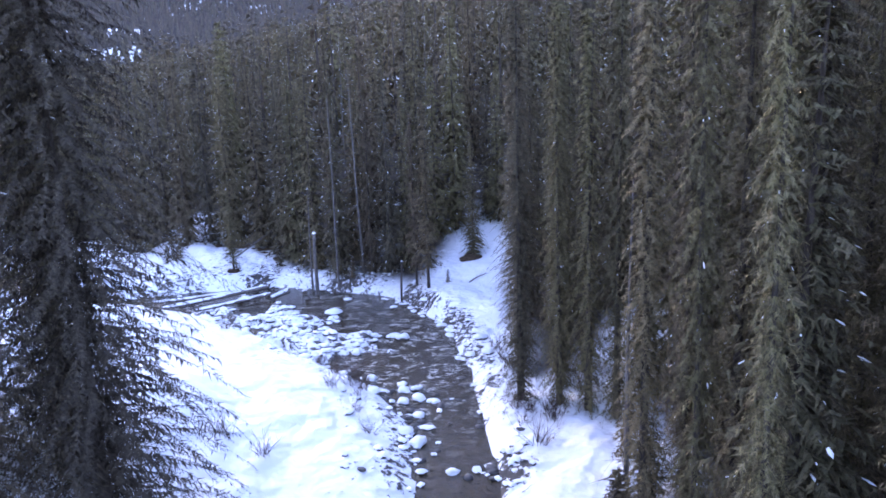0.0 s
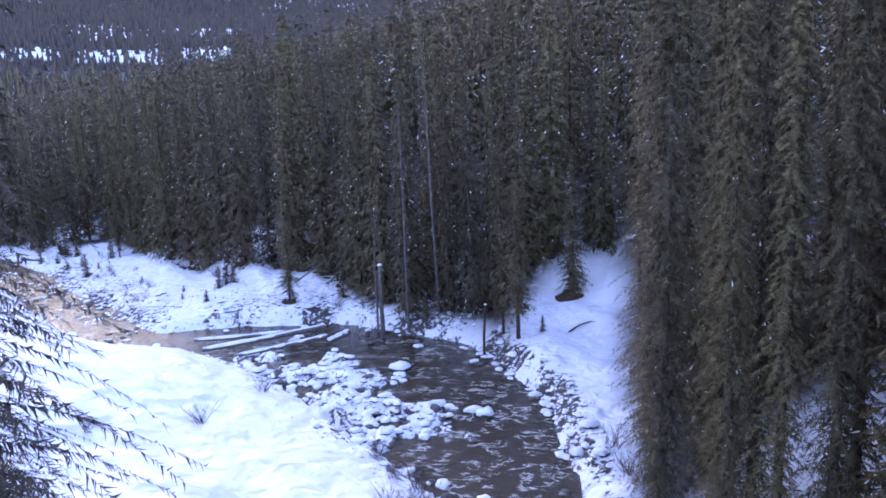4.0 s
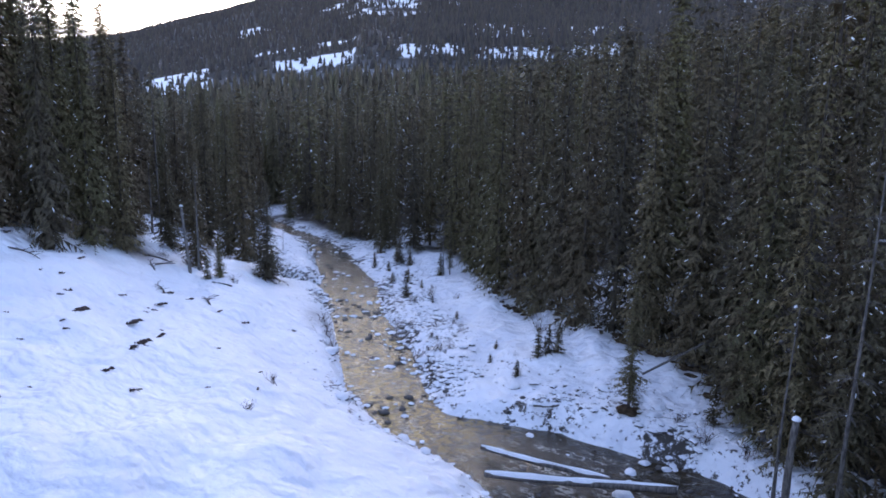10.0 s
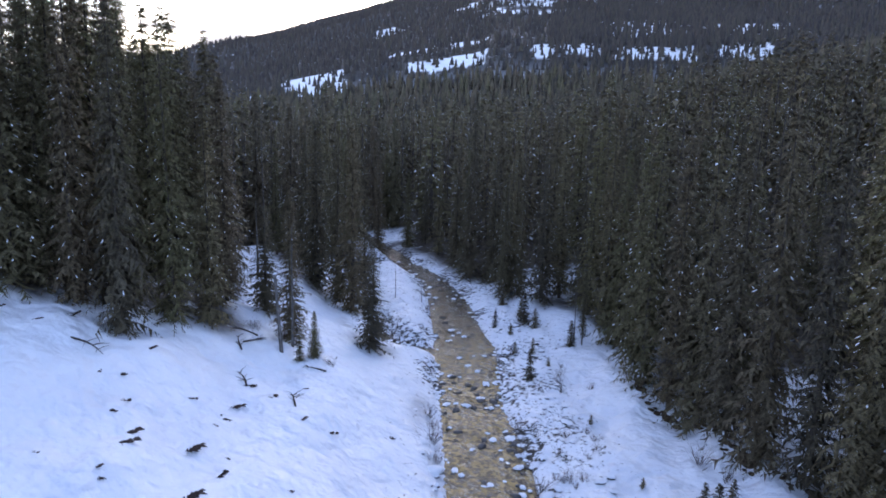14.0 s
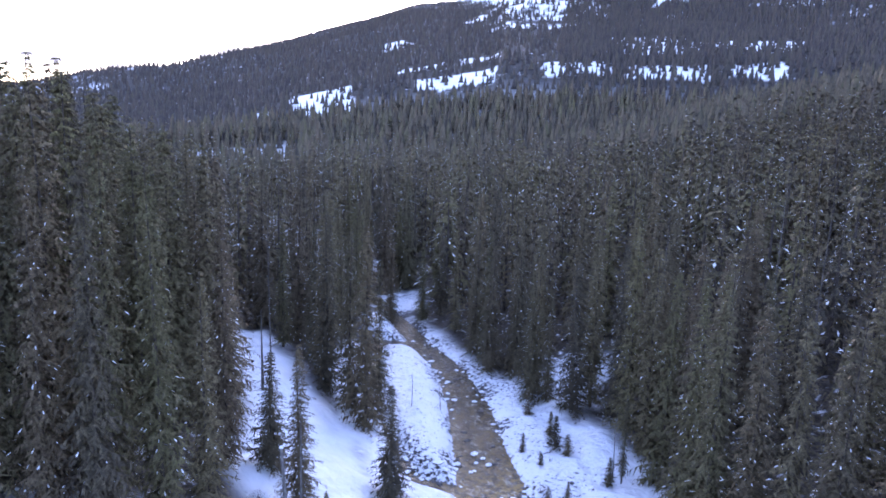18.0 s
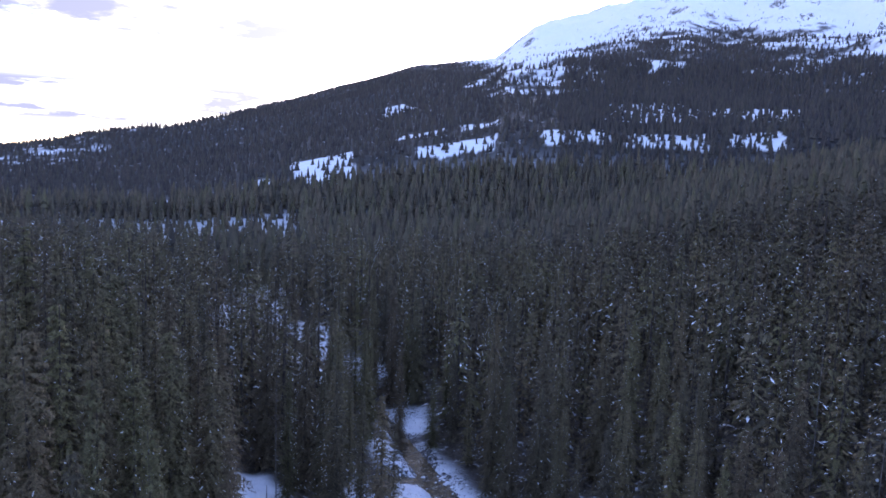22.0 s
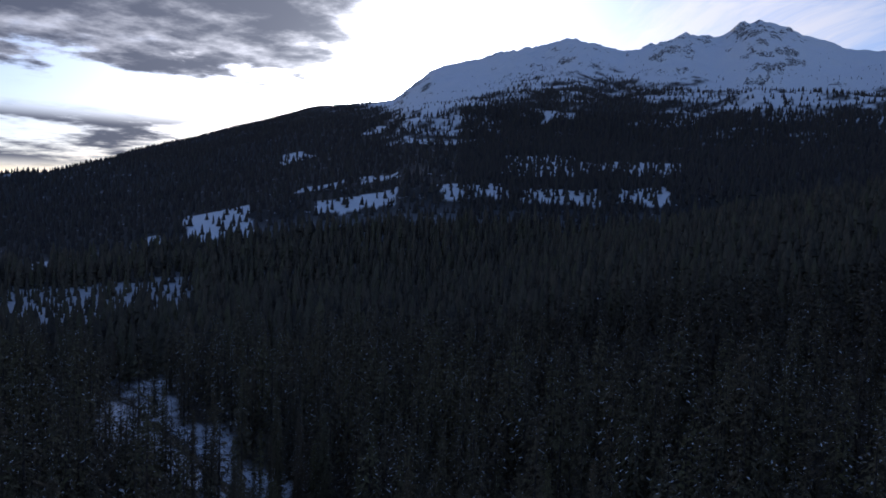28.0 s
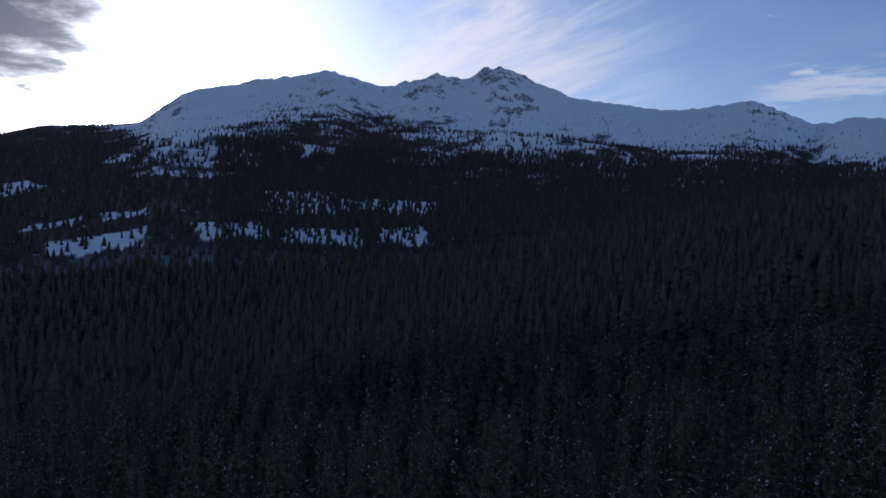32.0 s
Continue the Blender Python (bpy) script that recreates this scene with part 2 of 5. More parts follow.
def ground_material():
    m, n = material("snowy_ground")
    pos = position(n)
    fine, broad, mid = n.noise(pos, 1.9, 6.0), n.noise(pos, 0.22, 5.0), n.noise(pos, 0.6, 2.5, 0.45)
    snow = n.mix(n.ramp(broad, 0.35, 0.7), (0.85, 0.86, 0.88, 1), (0.78, 0.80, 0.84, 1))
    # forest litter showing through; its wide spread also paints the shade under trees
    litter = n.mix(n.ramp(fine, 0.4, 0.65), (0.045, 0.036, 0.028, 1), (0.10, 0.082, 0.062, 1))
    under = n.math("MULTIPLY", attr(n, "forest"), n.ramp(n.math("ADD", mid, n.math("MULTIPLY", fine, 0.5)), 0.42, 0.66))
    color = n.mix(under, snow, litter)
    # far forest floor and undergrowth, shade between the trees painted into its colour
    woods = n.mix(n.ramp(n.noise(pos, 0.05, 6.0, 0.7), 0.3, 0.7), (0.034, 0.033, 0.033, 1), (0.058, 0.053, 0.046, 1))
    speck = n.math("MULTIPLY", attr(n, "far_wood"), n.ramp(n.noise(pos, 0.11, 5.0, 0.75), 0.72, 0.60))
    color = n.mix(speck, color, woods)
    stone = n.mix(n.ramp(n.noise(pos, 0.35, 8.0), 0.35, 0.65), (0.055, 0.053, 0.056, 1), (0.15, 0.143, 0.146, 1))
    color = n.mix(n.ramp(n.math("ADD", n.math("MULTIPLY", attr(n, "stone"), 0.25), n.math("MULTIPLY", n.noise(pos, 0.17, 8.0, 0.78), 0.7)), 0.56, 0.61), color, stone)
    pebbly = n.math("ADD", n.noise(pos, 1.9, 7.0, 0.72), n.math("MULTIPLY", attr(n, "gravel"), 0.24))
    gravel = n.math("MULTIPLY", n.ramp(attr(n, "gravel"), 0.02, 0.12), n.ramp(pebbly, 0.66, 0.72))
    color = n.mix(gravel, color, (0.07, 0.062, 0.055, 1))
    finish(n, color, 0.7, n.math("ADD", n.math("MULTIPLY", fine, 0.22), n.math("MULTIPLY", mid, 1.6)), 0.7, 0.95, 0.15)
    return m


def water_material():
    m, n = material("creek_water")
    pos = position(n)
    ripple = n.noise(n.vec("ADD", pos, n.vec("MULTIPLY", n.noise(pos, 0.8).outputs["Color"], (0.6, 0.6, 0.6))), 2.6, 6.0, 0.6)
    bed = n.noise(pos, 1.6, 6.0, 0.65)
    # downstream the ochre bed is gilded, painting in the glowing sky's reflection
    gold_sheen = attr(n, "gold_sheen")
    cobble = n.add("ShaderNodeTexVoronoi", None, Vector=pos, Scale=1.7)
    dim = n.mix(n.ramp(bed, 0.38, 0.66), (0.010, 0.008, 0.006, 1), (0.050, 0.035, 0.019, 1))
    gold = n.mix(n.ramp(n.math("ADD", bed, n.math("MULTIPLY", cobble.outputs["Distance"], 0.10)), 0.47, 0.62), (0.27, 0.185, 0.062, 1), (0.035, 0.024, 0.012, 1))
    color = n.mix(gold_sheen, dim, gold)
    # thin crests of broken water where the creek runs fast
    crest = n.noise(n.vec("ADD", n.vec("MULTIPLY", pos, (0.75, 1.5, 1.0)), n.vec("MULTIPLY", n.noise(pos, 0.9, 3.0).outputs["Color"], (1.2, 1.2, 0.0))), 0.8, 6.0, 0.62)
    line = n.ramp(n.math("ABSOLUTE", n.math("SUBTRACT", crest, 0.5)), 0.042, 0.0)
    froth = n.math("MULTIPLY", n.math("MULTIPLY", attr(n, "rapid"), line), n.ramp(n.noise(pos, 0.7, 4.0), 0.44, 0.60))
    color = n.mix(froth, color, (0.55, 0.54, 0.50, 1))
    rough = n.math("ADD", 0.10, n.math("MULTIPLY", froth, 0.5))
    p = finish(n, color, rough, n.math("ADD", ripple, n.math("MULTIPLY", bed, 0.6)), 0.65, 0.2, 0.5)
    p.inputs["IOR"].default_value = 1.33
    return m


GROUND, WATER = ground_material(), water_material()


# ---- plan of the land ----
rng = np.random.default_rng(7)
LATTICE = np.random.default_rng(3).random((256, 256))


def value_noise(x, y):
    xi, yi = np.floor(x).astype(int), np.floor(y).astype(int)
    fx, fy = x - xi, y - yi
    fx, fy = fx * fx * (3 - 2 * fx), fy * fy * (3 - 2 * fy)
    a, b = LATTICE[xi % 256, yi % 256], LATTICE[(xi + 1) % 256, yi % 256]
    c, d = LATTICE[xi % 256, (yi + 1) % 256], LATTICE[(xi + 1) % 256, (yi + 1) % 256]
    return (a * (1 - fx) + b * fx) * (1 - fy) + (c * (1 - fx) + d * fx) * fy - 0.5


def fbm(x, y, scale, octaves=4, gain=0.5):
    total, amp = 0.0, 1.0
    for k in range(octaves):
        total = total + amp * value_noise(x / scale + 17.3 * k, y / scale + 9.1 * k)
        scale, amp = scale / 2.03, amp * gain
    return total


def smooth(v, lo, hi):
    t = np.clip((v - lo) / (hi - lo), 0, 1)
    return t * t * (3 - 2 * t)


# the creek: places of its middle line, downstream, and half its width
CREEK = np.array([(30, -300, 3.0), (12, -80, 3.0), (2, 0, 2.6), (-1.2, 24, 2.4), (-1.6, 36, 2.3), (-2.6, 44, 2.5), (-5.0, 52, 4.2), (-9.6, 61, 7.2),
                  (-15.5, 69, 8.6), (-25, 75, 7.0), (-34, 77, 4.6), (-43.4, 76.6, 2.5), (-50, 80.4, 3.2), (-56.3, 86.0, 3.5), (-65.8, 93.2, 3.0),
                  (-79.6, 105, 3.7), (-87, 110.4, 3.2), (-96.8, 117.8, 3.0), (-109, 125.2, 2.3), (-122, 130, 2.0), (-150, 141, 1.4), (-192, 152, 1.4), (-230, 160, 1.8), (-262, 166, 1.2), (-340, 178, 1.0), (-480, 190, 1.0)])
# a side arm round the cobble island
ARM = np.array([(-82.0, 101.5, 1.0), (-87.0, 99.8, 1.0), (-98.0, 104.6, 0.4), (-110.0, 110.8, 0.6), (-119.6, 117.4, 1.5), (-128.5, 124.4, 1.8), (-122.0, 129.6, 1.8)])


def creek(x, y):
    """Metres beyond the water's edge (negative in the water), 1 on the left bank and -1 on the right, and the place along the line."""
    best, side, along = np.full(np.shape(x), 1e9), np.ones(np.shape(x)), np.zeros(np.shape(x))
    arm = np.full(np.shape(x), 1e9)
    for (ax, ay, aw), (bx, by, bw) in zip(ARM[:-1], ARM[1:]):
        dx, dy = bx - ax, by - ay
        t = np.clip(((x - ax) * dx + (y - ay) * dy) / (dx * dx + dy * dy), 0, 1)
        arm = np.minimum(arm, np.hypot(x - ax - t * dx, y - ay - t * dy) - (aw + t * (bw - aw)))
    for k in range(len(CREEK) - 1):
        (ax, ay, aw), (bx, by, bw) = CREEK[k], CREEK[k + 1]
        dx, dy = bx - ax, by - ay
        t = np.clip(((x - ax) * dx + (y - ay) * dy) / (dx * dx + dy * dy), 0, 1)
        d = np.hypot(x - ax - t * dx, y - ay - t * dy) - (aw + t * (bw - aw))
        near = d < best
        cross = dx * (y - ay) - dy * (x - ax)
        best, side, along = np.where(near, d, best), np.where(near, np.sign(cross), side), np.where(near, k + t, along)
    return np.minimum(best, arm), side, along


def fall(x):
    """How far the creek has dropped downstream."""
    return np.interp(-x, [20, 40, 62, 84, 112, 160, 300], [0, -0.48, -0.6, -1.0, -1.25, -1.7, -2.4])


CX, CY = -40.0, 57.0
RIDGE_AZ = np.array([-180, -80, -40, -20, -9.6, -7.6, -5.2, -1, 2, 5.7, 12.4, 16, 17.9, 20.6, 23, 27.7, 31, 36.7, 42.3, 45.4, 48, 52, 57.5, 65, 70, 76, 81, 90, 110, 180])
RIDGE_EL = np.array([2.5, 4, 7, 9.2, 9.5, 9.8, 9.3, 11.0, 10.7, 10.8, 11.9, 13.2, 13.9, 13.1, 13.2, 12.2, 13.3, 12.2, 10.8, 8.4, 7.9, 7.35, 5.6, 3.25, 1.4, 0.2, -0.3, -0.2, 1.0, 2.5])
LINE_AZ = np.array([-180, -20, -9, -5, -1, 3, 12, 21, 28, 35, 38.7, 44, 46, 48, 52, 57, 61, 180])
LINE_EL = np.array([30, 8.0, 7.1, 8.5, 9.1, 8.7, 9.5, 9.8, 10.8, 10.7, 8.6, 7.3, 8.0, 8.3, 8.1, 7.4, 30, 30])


def polar(x, y):
    dx, dy = x - CX, y - CY
    return np.hypot(dx, dy), np.degrees(np.arctan2(-dx, dy))


def massif(x, y):
    """The mountain round the valley, and the altitude of its tree line."""
    r, az = polar(x, y)
    el = np.interp(az, RIDGE_AZ, RIDGE_EL)
    crest = np.exp(-((az - 18.5) / 3.5) ** 2) + 0.8 * np.exp(-((az - 24) / 2.2) ** 2) + 0.5 * np.exp(-((az + 1) / 3) ** 2)
    far = 2450 + 250 * np.sin(np.radians(az * 3.1)) - 700 * smooth(az, 55, 85)
    top = 70 + far * np.tan(np.radians(el))
    k = np.clip(top / 430, 0.22, 1.15)
    z = np.where(r < 560, 4 + 26 * k * smooth(r, 430, 600), 0)
    z = np.where(r >= 560, np.interp(r, [560, 700, 1020], [23, 76, 140]) * k, z)
    slope = (top - 140 * k) / (far - 1020)
    z = np.where(r > 1020, 140 * k + slope * (r - 1020), z)
    z = np.where(r > far, top - 0.35 * (r - far), z)
    rough = smooth(r, 700, 1700)
    z = z + rough * (fbm(x, y, 420, 5, 0.45) * 80 * smooth(np.abs(r - far), 0, 500) + fbm(x, y, 130, 5, 0.5) * 9 + crest * smooth(r, 1900, 2300) * np.abs(fbm(x, y, 90, 4, 0.6)) * 45)
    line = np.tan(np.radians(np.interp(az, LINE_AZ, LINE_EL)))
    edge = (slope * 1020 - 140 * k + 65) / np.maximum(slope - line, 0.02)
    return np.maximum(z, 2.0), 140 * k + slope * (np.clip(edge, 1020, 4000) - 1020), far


BARS = [(-25.3, 68.8, -16.6, 66.2, 2.9), (-18.8, 64.0, -11.4, 60.0, 2.9), (-17.8, 58.6, -14.0, 57.6, 2.0), (-9.8, 58.4, -7.6, 57.4, 1.2), (-30, 72.5, -27, 71.6, 1.3), (-22, 71.5, -19, 70.2, 1.0)]     # snowy gravel bars in the broad bend
LEFT_D, LEFT_Z = [0, 0.5, 1.5, 4, 12, 17, 23, 35, 60, 120, 400], [0, 0.5, 1.2, 2.0, 4.7, 6.2, 9.4, 14.5, 19, 22, 30]
RIGHT_D, RIGHT_Z = [0, 0.5, 2, 8, 14, 40, 400], [0, 0.35, 0.8, 1.4, 2.0, 4, 8]


def height(x, y):
    d, side, along = creek(x, y)
    u, v = -0.72 * (x - CX) + 0.69 * (y - CY), 0.69 * (x - CX) + 0.72 * (y - CY)
    out = np.maximum(d, 0)
    left = np.interp(out, LEFT_D, LEFT_Z)
    calm = 1 - 0.75 * smooth(u, 55, 120)
    left = np.where(out > 2, 1.35 + (left - 1.35) * calm, left)
    # gentler bank on the upstream side
    left = left * (1 - 0.35 * smooth(-y, -62, -40) * (out < 30))
    right = np.interp(out, RIGHT_D, RIGHT_Z) + 0.9 * smooth(out, 0.2, 1.5) * smooth(x, -46, -34) * (1 - smooth(x, -4, 2))
    hill = 0.235 * np.maximum(v - 24, 0)
    hill = np.where(hill > 105, 105 + 22 * np.tanh((hill - 105) / 22 * 0.4), hill) * (1 - smooth(u, 500, 1350)) * smooth(out, 4, 26)
    z = np.where(side > 0, left, right + hill)
    swell = smooth(out, 1.0, 8.0)
    z = z + swell * (fbm(x, y, 14, 3) * 1.2 + fbm(x + 0.7 * y, 0.6 * y, 3.6, 3) * 1.1 + fbm(x, y, 1.9, 2) * np.where(side > 0, 0.18, 0.18 + 0.5 * (1 - smooth(out, 6, 16)))) + smooth(out, 0.1, 1.2) * fbm(x, y, 1.3, 2) * 0.22
    bed = -0.15 - 0.45 * smooth(-d, 0, 1.5)
    bars = np.zeros(np.shape(x))
    for ax, ay, bx_, by_, rad in BARS:
        t = np.clip(((x - ax) * (bx_ - ax) + (y - ay) * (by_ - ay)) / ((bx_ - ax) ** 2 + (by_ - ay) ** 2), 0, 1)
        q = np.hypot(x - ax - t * (bx_ - ax), y - ay - t * (by_ - ay)) / rad + fbm(x, y, 2.4, 2) * 0.9
        bars = np.maximum(bars, np.clip(1 - q, 0, 1))
    bed = bed + 1.05 * np.sqrt(bars) * (1 + 0.9 * fbm(x, y, 1.1, 2))
    z = np.where(d < 0, bed, z)
    z = z + fall(x) * np.where(side > 0, 1 - smooth(out, 3, 11), 1.0)
    r, az = polar(x, y)
    keep = 1 - smooth(r, 420, 640)
    base = np.where(side > 0, np.minimum(z, 12 + 0 * z) * keep + z * 0, z * np.where(v > 24, 1, keep))
    z = np.where(r > 420, base, z)
    m, _, _ = massif(x, y)
    return np.where(r > 430, np.maximum(z, m * smooth(r, 430, 560)), z)


# open ground without forest: stretches (ax, ay, bx, by, radius)
OPEN = [(2, -40, -1.5, 36, 5.2), (-1.5, 36, -7, 52, 5.4), (-6, 50, -10, 58, 7.0), (-8, 56, -18, 68, 10), (-18, 69, -34, 77, 8.5), (-34, 78, -48, 86, 9), (-48, 86, -64, 100, 11), (-64, 100, -80, 112, 11),
        (-80, 106, -98, 119, 8), (-98, 118, -124, 129, 6), (-86, 100, -118, 116, 5), (-100, 112, -122, 124, 6), (-122, 128, -136, 133, 4.5), (-144, 140, -150, 144, 3), (-178, 150, -204, 152, 8.5), (-204, 152, -228, 162, 9), (-236, 152, -268, 168, 8.5), (-295, 147, -290, 150, 5), (-290, 184, -284, 178, 4),
        (-24, 78, -36, 86, 7), (-2, 56, -1.8, 74, 2.4), (-1.8, 74, 0.5, 88, 2.0), (-10, 26, -40, 46, 17), (-40, 46, -60, 62, 19), (-24, 50, -56, 68, 16), (-60, 72, -74, 86, 6),
        (-86, 86, -96, 92, 5.5), (-96, 92, -112, 95, 4.5), (-112, 95, -127, 97, 5), (-91, 128, -94, 140, 3.2), (-100, 122, -96, 128, 2), (-44, 106, -38, 102, 3), (-50, 30, -70, 50, 14), (-34, 74, -60, 74, 8),
        (6, 36, 4, 44, 3), (8, 46, 15, 53, 2.5), (0, 0, -22, 50, 7)]


def open_ground(x, y):
    inside = np.full(np.shape(x), 99.0)
    ragged = fbm(x, y, 11, 3) * 4.5 * smooth(np.hypot(x + 20, y - 40), 20, 70)
    for ax, ay, bx, by, rad in OPEN:
        dx, dy = bx - ax, by - ay
        t = np.clip(((x - ax) * dx + (y - ay) * dy) / (dx * dx + dy * dy), 0, 1)
        inside = np.minimum(inside, np.hypot(x - ax - t * dx, y - ay - t * dy) - rad)
    return inside + ragged


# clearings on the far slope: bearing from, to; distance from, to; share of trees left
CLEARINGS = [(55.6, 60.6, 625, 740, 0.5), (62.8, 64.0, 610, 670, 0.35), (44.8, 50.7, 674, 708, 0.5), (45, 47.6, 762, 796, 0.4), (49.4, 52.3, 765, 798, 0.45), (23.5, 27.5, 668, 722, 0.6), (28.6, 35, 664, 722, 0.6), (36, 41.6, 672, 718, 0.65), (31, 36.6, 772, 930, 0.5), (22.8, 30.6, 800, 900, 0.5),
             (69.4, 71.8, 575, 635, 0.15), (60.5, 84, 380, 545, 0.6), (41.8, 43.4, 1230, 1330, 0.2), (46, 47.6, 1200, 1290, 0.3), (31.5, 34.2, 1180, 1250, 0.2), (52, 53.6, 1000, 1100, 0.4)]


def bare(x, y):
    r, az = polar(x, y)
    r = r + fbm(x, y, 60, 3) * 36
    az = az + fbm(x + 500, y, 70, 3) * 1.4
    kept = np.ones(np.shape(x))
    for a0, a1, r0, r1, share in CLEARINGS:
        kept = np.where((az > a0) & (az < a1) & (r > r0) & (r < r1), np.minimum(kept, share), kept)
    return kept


def sparse(x, y, lift):
    """How far the wood breaks up below the tree line: 0 closed forest, 1 open snow."""
    return smooth(lift + 260 * fbm(x + 300, y, 42, 4, 0.7), -120, 15)


def axis(fine_lo, fine_hi, step, lo, hi, most):
    mid = list(np.arange(fine_lo, fine_hi, step))
    up, s = [], step
    while (up[-1] if up else fine_hi) < hi:
        s = min(s * 1.035, most)
        up.append((up[-1] if up else fine_hi) + s)
    down, s = [], step
    while (down[-1] if down else fine_lo) > lo:
        s = min(s * 1.035, most)
        down.append((down[-1] if down else fine_lo) - s)
    return np.array(down[::-1] + mid + up)


def mesh_of(name, verts, faces, materials, index=None, shade=True, attrs=None, normals=None):
    """A mesh from arrays: faces all of one length."""
    me = bpy.data.meshes.new(name)
    verts, faces = np.asarray(verts, np.float32), np.asarray(faces, np.int32)
    k = faces.shape[1]
    me.vertices.add(len(verts)), me.loops.add(faces.size), me.polygons.add(len(faces))
    me.vertices.foreach_set("co", verts.ravel())
    me.loops.foreach_set("vertex_index", faces.ravel())
    me.polygons.foreach_set("loop_start", np.arange(0, faces.size, k, dtype=np.int32))
    me.polygons.foreach_set("loop_total", np.full(len(faces), k, np.int32))
    if index is not None:
        me.polygons.foreach_set("material_index", np.asarray(index, np.int32))
    me.polygons.foreach_set("use_smooth", np.full(len(faces), shade))
    for m in materials:
        me.materials.append(m)
    for key, values in (attrs or {}).items():
        me.attributes.new(key, "FLOAT", "POINT").data.foreach_set("value", np.asarray(values, np.float32))
    if normals is not None:
        me.attributes.new("custom_normal", "FLOAT_VECTOR", "POINT").data.foreach_set("vector", np.asarray(normals, np.float32).ravel())
    me.update(calc_edges=True)
    return me


def crags(x, y, z, line):
    """Outcrops and gullies above the tree line."""
    r, az = polar(x, y)
    bold = 0.5 + 0.6 * np.exp(-((az - 18.2) / 2.6) ** 2) + 0.9 * np.exp(-((az - 24) / 2.2) ** 2) + 0.7 * np.exp(-((az - 34) / 3.5) ** 2) + 0.6 * np.exp(-((az + 2) / 4) ** 2)
    high = smooth(z - line, -10, 70) * (r > 1000)
    sharp = 1 - 2.2 * np.abs(fbm(x, y, 95, 4, 0.55))
    return high * np.clip(bold, 0, 1.2) * (11 * (sharp - 0.72) + 22 * (np.clip(fbm(x + 900, y, 60, 4, 0.6), 0, 1) - 0.12))


def land_attributes(gx, gy, gz, slope):
    """Where wood, bare stone and gravel show through the snow."""
    gd, gside, _ = creek(gx, gy)
    gr, gaz = polar(gx, gy)
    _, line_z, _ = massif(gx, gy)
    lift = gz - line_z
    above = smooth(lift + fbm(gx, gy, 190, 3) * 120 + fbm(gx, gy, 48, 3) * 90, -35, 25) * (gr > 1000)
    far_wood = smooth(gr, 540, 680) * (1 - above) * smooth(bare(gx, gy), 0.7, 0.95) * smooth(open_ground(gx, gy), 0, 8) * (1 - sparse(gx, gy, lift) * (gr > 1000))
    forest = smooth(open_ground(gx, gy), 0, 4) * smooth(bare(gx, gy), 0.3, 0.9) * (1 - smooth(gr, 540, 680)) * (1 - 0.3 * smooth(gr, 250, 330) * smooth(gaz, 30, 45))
    stone = smooth(lift, -40, 20) * (gr > 1000) * smooth(slope + 0.45 * fbm(gx, gy, 70, 4, 0.6), 0.60, 1.05)
    gravel = smooth(2.2 - np.abs(gd - 0.6), 0, 1.6) * (gr < 300) * np.where(gside > 0, 0.8, 1.0) * smooth(fbm(gx, gy, 4.5, 3), -0.25, 0.2) + (gd < -0.2) * np.where(gz < 0.06, 1.0, 0.5)
    # stones and dead grass melting out of the bank snow
    thaw = np.where(gside > 0, smooth(7.0 - gd, 0, 5.5) * 0.25, smooth(13.0 - gd, 0, 9.0) * (0.40 + 0.6 * fbm(gx, gy, 6, 2)) * (0.25 + 0.75 * smooth(-gx, 4, 16)))
    tb = np.clip(((gx + 86) * -31 + (gy - 99) * 22) / (31 ** 2 + 22 ** 2), 0, 1)
    thaw = np.maximum(thaw, smooth(5.5 - np.hypot(gx + 86 + 31 * tb, gy - 99 - 22 * tb), 0, 3) * 0.34)     # the cobble bar beside the stream
    gravel = np.maximum(gravel, thaw * (gr < 300) * (gd > 0))
    return {"forest": forest.ravel(), "far_wood": far_wood.ravel(), "stone": stone.ravel(), "gravel": np.clip(gravel, 0, 1).ravel()}


def sheet(name, gx, gy, gz, slope, label):
    ny, nx = gx.shape
    ids = np.arange(nx * ny).reshape(ny, nx)
    quads = np.stack([ids[:-1, :-1], ids[:-1, 1:], ids[1:, 1:], ids[1:, :-1]], -1).reshape(-1, 4)
    return tagged(new(name, mesh_of(name, np.stack([gx, gy, gz], -1).reshape(-1, 3), quads, [GROUND], attrs=land_attributes(gx, gy, gz, slope))), label, "ground", kind="structure")


xs = axis(-100, 14, 0.75, -3300, 3000, 34)
ys = axis(20, 128, 0.75, -1200, 3300, 34)
gx, gy = np.meshgrid(xs, ys)
gz = height(gx, gy)
gr, gaz = polar(gx, gy)
# the mountain side, a finer sheet, lies over the valley's own
gz = gz - 16 * smooth(gr, 590, 680) * smooth(gaz, -29, -27) * (1 - smooth(gaz, 90, 92)) * (gr < 2950)
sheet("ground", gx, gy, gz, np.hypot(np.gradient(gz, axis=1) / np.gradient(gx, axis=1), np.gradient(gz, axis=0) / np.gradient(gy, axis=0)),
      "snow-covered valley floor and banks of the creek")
ma, mr = np.meshgrid(np.radians(np.arange(92.2, -29.3, -0.17)), np.concatenate([np.arange(585, 1100, 6.5), np.arange(1100, 2940, 12.0)]))
qx, qy = CX - mr * np.sin(ma), CY + mr * np.cos(ma)
qz = height(qx, qy)
qz = qz + crags(qx, qy, qz, massif(qx, qy)[1])
